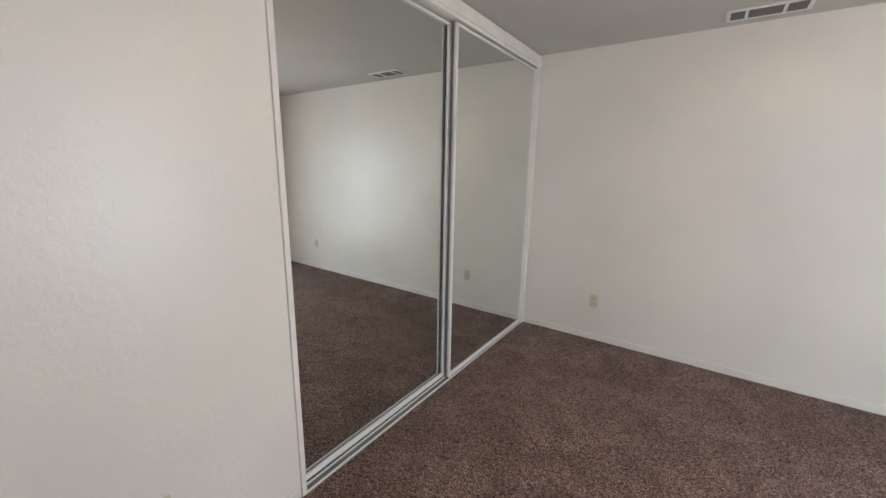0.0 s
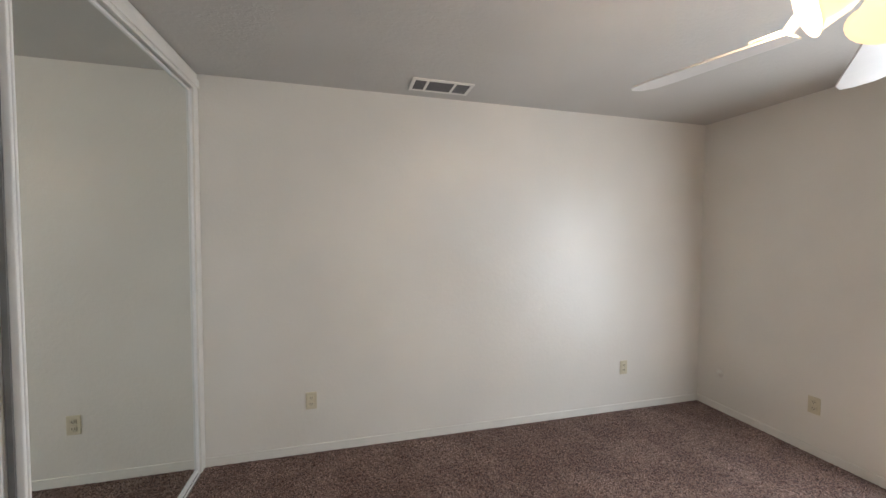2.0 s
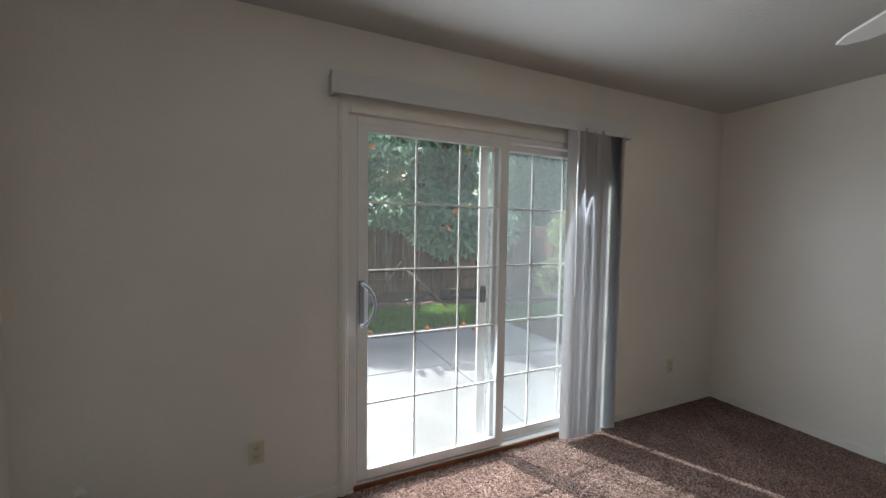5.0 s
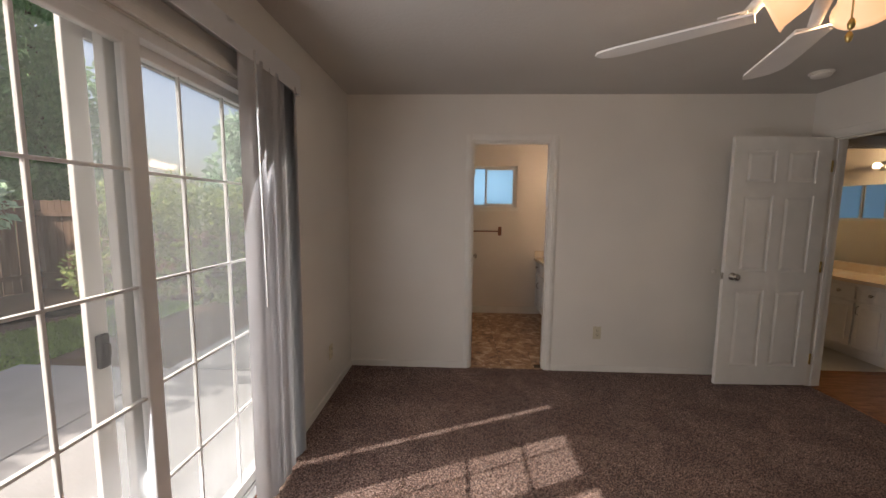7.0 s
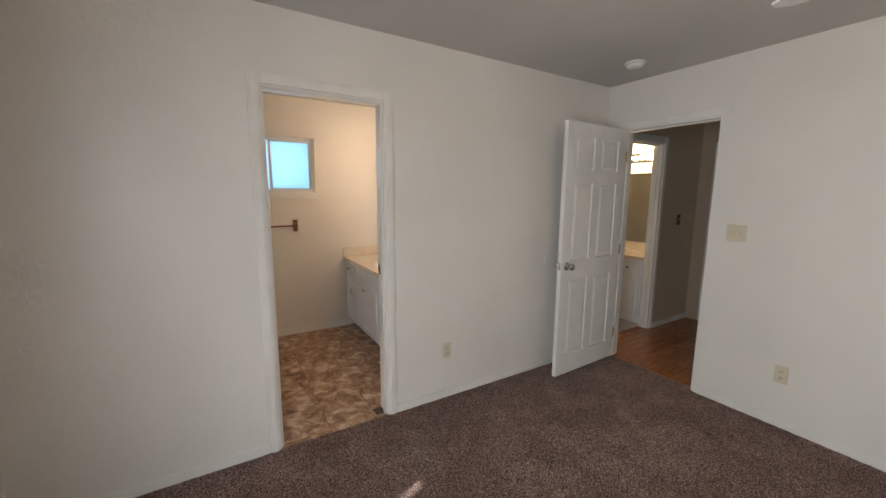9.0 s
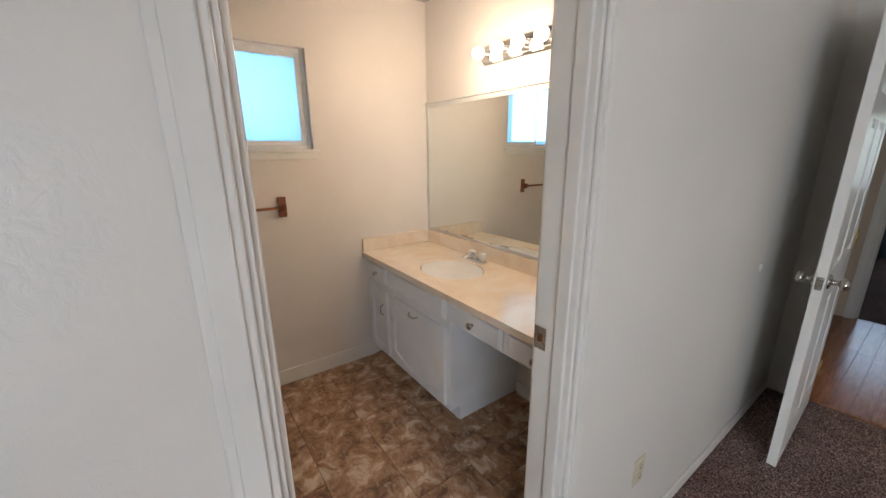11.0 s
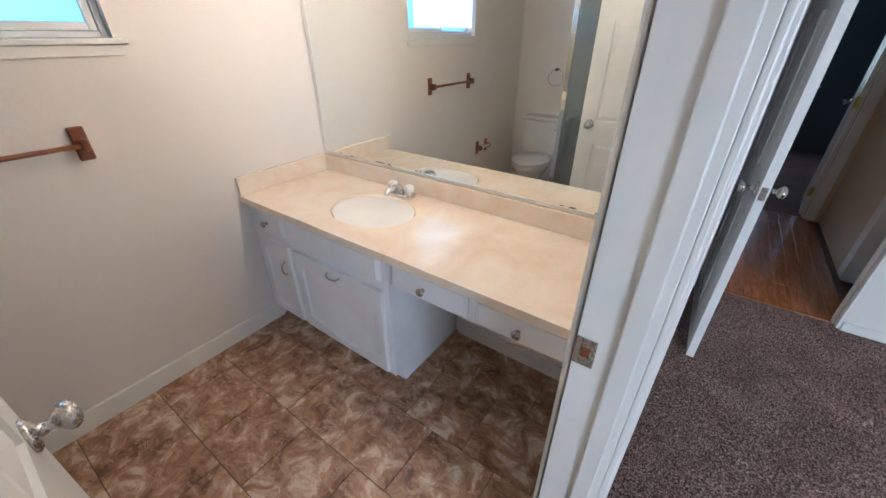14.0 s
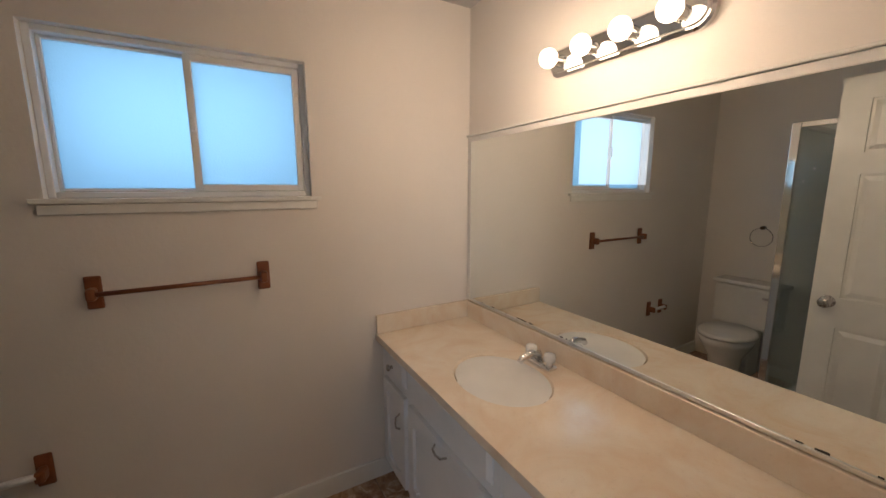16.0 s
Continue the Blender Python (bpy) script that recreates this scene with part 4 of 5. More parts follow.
def cabinet_front(parent, name, y0, y1, z0, z1, arched=False):
    """A drawer front or door: a bevelled slab; a door has a field sunk inside an arched frame."""
    bm = bmesh.new()
    if not arched:
        box(bm, VF + 0.001, y0, z0, VF + 0.010, y1, z1, 0.002)
        lo = [bm.verts.new((VF + 0.009, y, z)) for y, z in ((y0 + 0.002, z0 + 0.002), (y1 - 0.002, z0 + 0.002), (y1 - 0.002, z1 - 0.002), (y0 + 0.002, z1 - 0.002))]
        hi = [bm.verts.new((VF + 0.020, y, z)) for y, z in ((y0 + 0.016, z0 + 0.016), (y1 - 0.016, z0 + 0.016), (y1 - 0.016, z1 - 0.016), (y0 + 0.016, z1 - 0.016))]
        for k in range(4):
            bm.faces.new((lo[k], lo[(k + 1) % 4], hi[(k + 1) % 4], hi[k]))
        bm.faces.new(hi)
        return part(name, bm, CABINET, parent)
    e, n = 0.046, 18
    box(bm, VF + 0.001, y0, z0, VF + 0.006, y1, z1)
    box(bm, VF + 0.006, y0, z0, VF + 0.021, y0 + e, z1, 0.003)
    box(bm, VF + 0.006, y1 - e, z0, VF + 0.021, y1, z1, 0.003)
    rise = min(0.05, (y1 - y0) * 0.12)
    for edge, way in ((z0, 1), (z1, -1)):
        for k in range(n):
            a, b = y0 + e + (y1 - y0 - 2 * e) * k / n, y0 + e + (y1 - y0 - 2 * e) * (k + 1) / n
            u = ((a + b) / 2 - (y0 + y1) / 2) / ((y1 - y0) / 2 - e)
            reach = edge + way * (e * 0.75 + rise * u * u)
            lo, hi = sorted((edge, reach))
            box(bm, VF + 0.006, a, lo, VF + 0.0205, b, hi)
    return part(name, bm, CABINET, parent)


def round_pull(parent, y, z, x=None):
    part("knob", lathe([(0.009, 0.0), (0.007, 0.010), (0.010, 0.014), (0.016, 0.018), (0.017, 0.023), (0.012, 0.028), (0.0, 0.029)], 18), NICKEL, parent,
         "round nickel cabinet knob", pose(x or VF + 0.019, y, z, 0, 90, 0))


def bow_pull(parent, pts):
    part("pull", tube(pts, 0.0045, 8), NICKEL, parent, "bowed nickel pull")


sink_unit = thing("vanity_cabinet", "white vanity cabinet with drawer and arched doors", "cabinet", VANITY)
part("carcass", boxes((BATH_W + 0.002, VS + 0.002, 0.10, VF, -0.875, CZ - 0.034), (BATH_W + 0.002, VS + 0.002, 0.0, VF - 0.075, -0.885, 0.10), bevel=0.002), CABINET, sink_unit)
d = cabinet_front(sink_unit, "drawer", -1.79, -1.535, 0.628, 0.752)
round_pull(d, -1.665, 0.685)
cabinet_front(sink_unit, "false_drawer", -1.49, -0.905, 0.628, 0.752)
d = cabinet_front(sink_unit, "door", -1.79, -1.535, 0.125, 0.585, True)
bow_pull(d, [(VF + 0.018, -1.585, 0.49), (VF + 0.04, -1.585, 0.475), (VF + 0.043, -1.585, 0.45), (VF + 0.04, -1.585, 0.425), (VF + 0.018, -1.585, 0.41)])
for z in (0.20, 0.51):
    part("hinge", boxes((VF + 0.001, -1.803, z - 0.022, VF + 0.014, -1.791, z + 0.022), bevel=0.002), BRONZE, d, "dark bronze hinge")
d = cabinet_front(sink_unit, "door", -1.49, -0.905, 0.125, 0.585, True)
bow_pull(d, [(VF + 0.018, -1.245, 0.555), (VF + 0.038, -1.230, 0.548), (VF + 0.042, -1.20, 0.545), (VF + 0.038, -1.170, 0.548), (VF + 0.018, -1.155, 0.555)])
knee = thing("vanity_knee_unit", "white knee-space apron with two drawers", "drawer unit", VANITY)
part("apron", boxes((VF - 0.02, -0.874, 0.630, VF, -VT - 0.006, CZ - 0.034), (BATH_W + 0.03, -0.874, 0.645, VF - 0.02, -VT - 0.03, 0.66), bevel=0.002), CABINET, knee)
for y0, y1, yk in ((-0.845, -0.495, -0.68), (-0.463, -0.135, -0.303)):
    d = cabinet_front(knee, "drawer", y0, y1, 0.640, 0.755)
    round_pull(d, yk, 0.695)

SINK = (1.60, -1.17)
top = thing("vanity_counter", "beige cultured-marble vanity top with integral oval basin", "countertop", VANITY)


def counter_with_basin(x0, x1, y0, y1, z, cx, cy, rx, ry, depth):
    """A slab whose oval hole runs on smoothly into a basin."""
    bm = bmesh.new()
    n = 48
    def ring(fx, fy, h):
        return [bm.verts.new((cx + fx * math.cos(2 * math.pi * k / n), cy + fy * math.sin(2 * math.pi * k / n), h)) for k in range(n)]
    outer = []
    for k in range(n):
        c, s = math.cos(2 * math.pi * k / n), math.sin(2 * math.pi * k / n)
        f = min(((x1 if c > 0 else x0) - cx) / c if abs(c) > 1e-6 else 9e9, ((y1 if s > 0 else y0) - cy) / s if abs(s) > 1e-6 else 9e9)
        outer.append(bm.verts.new((cx + c * f, cy + s * f, z)))
    for x, y in ((x0, y0), (x1, y0), (x1, y1), (x0, y1)):
        near = min(outer, key=lambda v: (v.co.x - x) ** 2 + (v.co.y - y) ** 2)
        near.co.x, near.co.y = x, y
    rings = [outer, ring(rx, ry, z)]
    for f, h in ((0.985, -0.004), (0.95, -0.018), (0.88, -0.05), (0.74, -0.09), (0.52, -0.118), (0.25, -depth), (0.09, -depth - 0.003)):
        rings.append(ring(rx * f, ry * f, z + h))
    for lo, hi in zip(rings, rings[1:]):
        for k in range(n):
            face = bm.faces.new((lo[k], lo[(k + 1) % n], hi[(k + 1) % n], hi[k]))
            face.smooth = lo is not outer
    bm.faces.new(rings[-1])
    low = [bm.verts.new((v.co.x, v.co.y, z - 0.034)) for v in outer]
    for k in range(n):
        bm.faces.new((outer[k], low[k], low[(k + 1) % n], outer[(k + 1) % n]))
    return bm


part("slab", counter_with_basin(BATH_W + 0.001, 1.872, VS + 0.001, -VT - 0.006, CZ, SINK[0], SINK[1], 0.175, 0.215, 0.13), MARBLE, top)
part("basin_liner", lathe([(0.97, -0.0075), (0.93, -0.018), (0.86, -0.047), (0.72, -0.087), (0.50, -0.115), (0.24, -0.126), (0.0, -0.128)], 48,
     Matrix.Translation((SINK[0], SINK[1], CZ)) @ Matrix.Diagonal((0.172, 0.212, 1, 1))), PORCELAIN, top, "off-white glazed basin")
part("drain", lathe([(0.022, -0.122), (0.022, -0.117), (0.012, -0.115), (0.0, -0.1155)], 20, Matrix.Translation((SINK[0], SINK[1], CZ))), CHROME, top, "chrome drain")
part("backsplash", boxes((BATH_W + 0.001, VS + 0.022, CZ + 0.0005, BATH_W + 0.022, -VT - 0.007, 0.888), bevel=0.003), MARBLE, top)
part("sidesplash", boxes((BATH_W + 0.001, VS + 0.001, CZ + 0.0005, 1.868, VS + 0.021, 0.890), bevel=0.003), MARBLE, top)

tap = thing("faucet", "chrome centerset faucet with two clear acrylic handles", "faucet", VANITY @ pose(1.40, SINK[1], CZ))
bm = boxes((-0.025, -0.075, 0.0, 0.025, 0.075, 0.022), bevel=0.009)
part("base", bm, CHROME, tap)
part("spout", tube([(0.0, 0, 0.018), (0.012, 0, 0.05), (0.05, 0, 0.062), (0.10, 0, 0.050), (0.112, 0, 0.036)], [0.019, 0.017, 0.015, 0.013, 0.012], 14), CHROME, tap)
for y in (-0.052, 0.052):
    part("handle", lathe([(0.012, 0.02), (0.012, 0.032), (0.022, 0.036), (0.025, 0.052), (0.022, 0.066), (0.012, 0.070), (0.0, 0.070)], 10, pose(0, y, 0)), CLEAR_KNOB, tap, "clear acrylic tap handle")

mirror = thing("vanity_mirror", "large frameless-look wall mirror in a white moulding", "mirror", VANITY)
MZ0, MZ1, MY0, MY1 = 0.893, 1.785, VS + 0.006, -VT - 0.012
part("pane", boxes((BATH_W + 0.006, MY0 + 0.030, MZ0 + 0.014, BATH_W + 0.010, MY1 - 0.02, MZ1 - 0.026)), MIRROR, mirror, "silvered mirror glass")
part("moulding", boxes((BATH_W + 0.001, MY0, MZ0, BATH_W + 0.013, MY0 + 0.030, MZ1), (BATH_W + 0.001, MY0 + 0.03, MZ1 - 0.026, BATH_W + 0.013, MY1, MZ1),
                       (BATH_W + 0.001, MY0 - 0.002, MZ1 + 0.001, BATH_W + 0.022, MY1, MZ1 + 0.010), bevel=0.003), TRIM, mirror)
part("bottom_channel", boxes((BATH_W + 0.001, MY0 + 0.03, MZ0, BATH_W + 0.015, MY1, MZ0 + 0.014), bevel=0.002), ALU, mirror, "aluminium bottom channel")

rng = random.Random(31)
for k in range(16):
    y = rng.choice((rng.uniform(-1.7, -1.3), rng.uniform(-0.42, -0.2), rng.uniform(-1.7, -0.2)))
    w = rng.uniform(0.004, 0.022)
    part("tarnish", boxes((BATH_W + 0.0101, y, MZ0 + 0.0141, BATH_W + 0.0106, y + w, MZ0 + 0.015 + rng.uniform(0.002, 0.006)), bevel=0.0002), DARK, mirror, "dark tarnish along the mirror edge")


def light_bar(x, y0, y1, z, count, first, last, label):
    bar = thing("vanity_light", label, "vanity light", pose(x, 0, z))
    r = 0.052
    bm = bmesh.new()
    n = 12
    for depth, rad in ((0.0, r), (0.016, r), (0.022, r - 0.008), (0.022, r - 0.014), (0.028, r - 0.018)):
        loop = []
        for end, sign in ((y1 - r, 1), (y0 + r, -1)):
            for k in range(n + 1):
                a = -math.pi / 2 + math.pi * k / n
                loop.append((end + sign * rad * math.cos(a), sign * rad * math.sin(a)))
        ring = [bm.verts.new((0.001 + depth, y, zz)) for y, zz in loop]
        if depth or rad != r:
            for k in range(len(ring)):
                bm.faces.new((prev[k], prev[(k + 1) % len(ring)], ring[(k + 1) % len(ring)], ring[k]))
        prev = ring
    bm.faces.new(prev)
    part("back_plate", bm, CHROME, bar, "polished chrome oval plate")
    for k in range(count):
        y = first + (last - first) * k / (count - 1)
        part("socket", lathe([(0.022, 0.0), (0.022, 0.006), (0.017, 0.010), (0.017, 0.040), (0.0, 0.041)], 18), CHROME, bar, "", pose(0.028, y, 0, 0, 90, 0))
        bm = bmesh.new()
        bmesh.ops.create_uvsphere(bm, u_segments=20, v_segments=12, radius=0.034)
        for f in bm.faces:
            f.smooth = True
        part("globe_bulb", bm, BULB, bar, "lit frosted globe bulb", pose(0.094, y, 0))
    return bar


light_bar(BATH_W, -1.285, -0.705, 1.983, 4, -1.219, -0.783, "chrome vanity light bar with four lit globe bulbs")

# toilet, towel ring and shower, seen in the mirror
toilet = thing("toilet", "white two-piece toilet with closed lid", "toilet", pose(W - 0.01, -1.455, 0))
part("tank", boxes((-0.20, -0.22, 0.40, -0.012, 0.22, 0.74), bevel=0.025), PORCELAIN, toilet)
part("tank_lid", boxes((-0.215, -0.235, 0.741, -0.008, 0.235, 0.775), bevel=0.012), PORCELAIN, toilet)
part("flush_lever", boxes((-0.222, 0.12, 0.665, -0.203, 0.19, 0.68), bevel=0.004), CHROME, toilet, "chrome flush lever")
oval = Matrix.Translation((-0.42, 0, 0)) @ Matrix.Diagonal((1.28, 1, 1, 1))
part("bowl", lathe([(0.115, 0.0), (0.118, 0.05), (0.095, 0.12), (0.11, 0.22), (0.165, 0.33), (0.182, 0.385), (0.15, 0.39), (0.0, 0.39)], 28, oval), PORCELAIN, toilet)
part("foot", boxes((-0.30, -0.10, 0.0, -0.06, 0.10, 0.399), bevel=0.03), PORCELAIN, toilet)
part("lid", lathe([(0.0, 0.395), (0.185, 0.395), (0.188, 0.405), (0.186, 0.418), (0.17, 0.426), (0.0, 0.43)], 28, oval), PORCELAIN, toilet, "closed white seat and lid")
ring = thing("towel_ring", "chrome towel ring on the wall above the toilet", "towel ring", pose(W - 0.006, -1.455, 1.20))
part("post", tube([(-0.001, 0, 0), (-0.05, 0, 0)], 0.014, 12), BRONZE, ring)
part("ring", tube([(-0.045, 0.075 * math.sin(2 * math.pi * k / 24), -0.075 + 0.075 * math.cos(2 * math.pi * k / 24)) for k in range(25)], 0.004, 8), CHROME, ring)
shower = thing("shower_stall", "framed glass shower stall with chrome edges", "shower", pose(0, 0, 0))
SX, SY, SH = 3.02, -1.055, 1.88
part("pan", boxes((SX - 0.03, SY - 0.03, 0.0, W - 0.01, -TS - 0.006, 0.10), bevel=0.01), PORCELAIN, shower)
part("corner_post", boxes((SX - 0.02, SY - 0.02, 0.10, SX + 0.02, SY + 0.02, SH), bevel=0.004), CHROME, shower)
part("side_pane", boxes((SX + 0.02, SY - 0.003, 0.12, W - 0.03, SY + 0.003, SH - 0.03)), SHOWER_GLASS, shower)
part("front_pane", boxes((SX - 0.003, SY + 0.02, 0.12, SX + 0.003, -TS - 0.02, SH - 0.03)), SHOWER_GLASS, shower)
part("head_rail", boxes((SX + 0.02, SY - 0.015, SH - 0.03, W - 0.01, SY + 0.015, SH), (SX - 0.015, SY + 0.02, SH - 0.03, SX + 0.015, -TS - 0.01, SH), bevel=0.003), CHROME, shower)
part("wall_post", boxes((W - 0.03, SY - 0.015, 0.10, W - 0.01, SY + 0.015, SH - 0.031), bevel=0.003), CHROME, shower)

# ---- hall bathroom, seen through two doorways ----
hv = thing("hall_vanity", "white vanity cabinet with two drawers and doors", "cabinet", pose(-1.0, 0, 0))
part("carcass", boxes((-0.545, -1.30, 0.10, -0.02, -0.158, 0.76), (-0.545, -1.30, 0.0, -0.085, -0.158, 0.10)), CABINET, hv)
for y0, y1 in ((-0.46, -0.18), (-0.76, -0.48), (-1.28, -0.78)):
    d = part("drawer", boxes((-0.019, y0, 0.60, -0.002, y1, 0.73), bevel=0.005), CABINET, hv)
    round_pull(d, (y0 + y1) / 2, 0.665, -0.002)
    d = part("door", boxes((-0.019, y0, 0.13, -0.002, y1, 0.575), (-0.002, y0 + 0.05, 0.18, 0.002, y1 - 0.05, 0.525), bevel=0.004), CABINET, hv)
    part("pull", tube([(-0.002, y0 + 0.03, 0.46), (0.02, y0 + 0.03, 0.47), (0.02, y0 + 0.03, 0.53), (-0.002, y0 + 0.03, 0.54)], 0.004, 8), NICKEL, d)
hc = thing("hall_vanity_counter", "cream vanity top in the hall bathroom", "countertop")
part("slab", boxes((-1.549, -1.31, 0.761, -0.985, -0.152, 0.80), (-1.549, -1.31, 0.80, -1.53, -0.152, 0.89), bevel=0.004), MARBLE, hc)
hm = thing("hall_mirror", "wide wall mirror over the hall vanity", "mirror")
part("pane", boxes((-1.549, -1.31, 0.90, -1.543, -0.17, 1.76)), MIRROR, hm)
light_bar(-1.55, -0.93, -0.30, 1.95, 4, -0.86, -0.37, "brass light bar with lit globe bulbs")
hw = thing("window_3", "small white framed window of the hall bathroom", "window", kind="structure")
part("frame", boxes((-0.98, BATH_S - 0.09, 1.35, -0.94, BATH_S - 0.04, 1.95), (-0.32, BATH_S - 0.09, 1.35, -0.28, BATH_S - 0.04, 1.95), (-0.94, BATH_S - 0.09, 1.91, -0.32, BATH_S - 0.04, 1.95),
                    (-0.94, BATH_S - 0.09, 1.35, -0.32, BATH_S - 0.04, 1.39), (-0.645, BATH_S - 0.09, 1.39, -0.615, BATH_S - 0.04, 1.91)), VINYL, hw)
for a, b in ((-0.94, -0.645), (-0.615, -0.32)):
    part("pane", boxes((a, BATH_S - 0.067, 1.39, b, BATH_S - 0.063, 1.91)), FROSTED, hw)

# ---- far bedroom window ----
fw = thing("window_4", "gridded window of the dark far bedroom", "window", kind="structure")
FM = (FW0 + FW1) / 2 - 0.35
part("frame", boxes((FR - 0.09, FW0, FWZ0, FR - 0.03, FW0 + 0.04, FWZ1), (FR - 0.09, FW1 - 0.04, FWZ0, FR - 0.03, FW1, FWZ1), (FR - 0.09, FW0 + 0.04, FWZ1 - 0.04, FR - 0.03, FW1 - 0.04, FWZ1),
                    (FR - 0.09, FW0 + 0.04, FWZ0, FR - 0.03, FW1 - 0.04, FWZ0 + 0.04), (FR - 0.09, FM - 0.03, FWZ0 + 0.04, FR - 0.03, FM + 0.03, FWZ1 - 0.04)), VINYL, fw)
for z in (1.14, 1.39, 1.64):
    part("muntin", boxes((FR - 0.07, FW0 + 0.04, z - 0.008, FR - 0.055, FM - 0.03, z + 0.008), (FR - 0.07, FM + 0.03, z - 0.008, FR - 0.055, FW1 - 0.04, z + 0.008)), VINYL, fw)
for y in (FM + 0.30, FM + 0.60):
    part("muntin", boxes((FR - 0.068, y - 0.008, FWZ0 + 0.04, FR - 0.057, y + 0.008, FWZ1 - 0.04)), VINYL, fw)
part("pane", boxes((FR - 0.064, FW0 + 0.04, FWZ0 + 0.04, FR - 0.061, FM - 0.03, FWZ1 - 0.04)), GLASS, fw)
part("pane", boxes((FR - 0.064, FM + 0.03, FWZ0 + 0.04, FR - 0.061, FW1 - 0.04, FWZ1 - 0.04)), GLASS, fw)
part("sill", boxes((FR - 0.03, FW0 - 0.04, FWZ0 - 0.02, FR + 0.03, FW1 + 0.04, FWZ0 - 0.001), bevel=0.003), TRIM, fw)


# ---- garden ----
GZ = -0.16
structure("ground", boxes((-400, -400, GZ - 0.05, 400, 400, GZ)), DIRT, "brown garden soil with scattered litter", "ground")
patio = thing("patio", "pale concrete patio slabs with tooled joints", "patio", kind="structure")
for x0, x1 in ((W + T + 0.002, 5.66), (5.675, 7.15)):
    for y0, y1 in ((0.0, 1.68), (1.695, 3.4), (3.415, 5.3), (-2.6, -0.015)):
        if y1 < 0 and x1 > 6:
            continue
        part("slab", boxes((x0, y0, GZ - 0.02, x1, y1, -0.085), bevel=0.006), CONCRETE, patio)


def scattered_leaves(name, blobs, count, size, material, parent, seed, droop=0.3):
    """Leaf blades strewn through the shells of overlapping clumps; each blade is folded along its rib."""
    rng = np.random.default_rng(seed)
    blobs = np.array(blobs, float)
    weight = (blobs[:, 3] * blobs[:, 4] * blobs[:, 5]) ** 0.67
    pick = rng.choice(len(blobs), count, p=weight / weight.sum())
    way = rng.normal(size=(count, 3))
    way /= np.linalg.norm(way, axis=1)[:, None]
    depth = 0.55 + 0.5 * rng.random(count) ** 0.5
    at = blobs[pick, :3] + blobs[pick, 3:6] * way * depth[:, None]
    along = way * 0.6 + rng.normal(size=(count, 3)) * 0.7
    along[:, 2] -= droop
    along /= np.linalg.norm(along, axis=1)[:, None]
    side = np.cross(along, rng.normal(size=(count, 3)))
    side /= np.linalg.norm(side, axis=1)[:, None]
    up = np.cross(along, side)
    s = size * rng.uniform(0.6, 1.35, count)[:, None]
    base, tip = at, at + along * s
    l = at + along * s * 0.5 + side * s * 0.24 + up * s * 0.08
    r = at + along * s * 0.5 - side * s * 0.24 + up * s * 0.08
    co = np.stack([base, l, tip, r], 1).reshape(-1, 3)
    k = np.arange(count) * 4
    faces = np.concatenate([np.stack([k, k + 1, k + 2], 1), np.stack([k, k + 2, k + 3], 1)])
    me = bpy.data.meshes.new(name)
    me.from_pydata(co.tolist(), [], faces.tolist())
    me.materials.append(material)
    ob = new(name, me)
    ob.parent = parent
    return ob


fruit = bmesh.new()
bmesh.ops.create_uvsphere(fruit, u_segments=10, v_segments=7, radius=0.042)
for f in fruit.faces:
    f.smooth = True
FRUIT = mesh_of("fruit", fruit, ORANGE)


def tree(name, label, x, y, height, spread, low, leaves, size, material, seed, stems=4, fruits=0):
    rng = random.Random(seed)
    t = thing(name, label, "tree", pose(x, y, GZ))
    blobs = []
    for k in range(16):
        a, r = rng.uniform(0, 6.28), spread * rng.uniform(0.15, 0.8)
        z = rng.uniform(low, height)
        shrink = 1.0 - 0.5 * max(0.0, (z - low) / (height - low) - 0.4)
        s = spread * rng.uniform(0.28, 0.48)
        blobs.append((r * math.cos(a) * shrink, r * math.sin(a) * shrink, z, s, s, s * rng.uniform(0.7, 1.1)))
    wood = bmesh.new()
    for k in range(stems):
        b = blobs[k]
        lean = rng.uniform(-0.25, 0.25)
        tube([(rng.uniform(-0.15, 0.15), rng.uniform(-0.15, 0.15), 0), (b[0] * 0.25 + lean, b[1] * 0.25, low * 0.5), (b[0] * 0.6, b[1] * 0.6, (low + b[2]) / 2), b[:3]], [0.09, 0.07, 0.05, 0.015], 8, wood)
    for b in blobs[stems:]:
        tube([(b[0] * 0.2, b[1] * 0.2, low * 0.8), (b[0] * 0.6, b[1] * 0.6, (low + b[2]) / 2), b[:3]], [0.04, 0.03, 0.01], 6, wood)
    part("trunk", wood, BARK, t, "grey-brown trunk and limbs")
    scattered_leaves("crown", blobs, leaves, size, material, t, seed, 0.5)
    for k in range(fruits):
        b = blobs[rng.randrange(len(blobs))]
        way = Vector((rng.uniform(-1.0, -0.2), rng.uniform(-0.8, 0.8), rng.uniform(-0.6, 0.5))).normalized()
        ob = new("fruit", FRUIT)
        ob.parent = t
        ob.matrix_local = pose(*(Vector(b[:3]) + Vector((b[3] * way.x, b[4] * way.y, b[5] * way.z)) * 1.05))
    return t


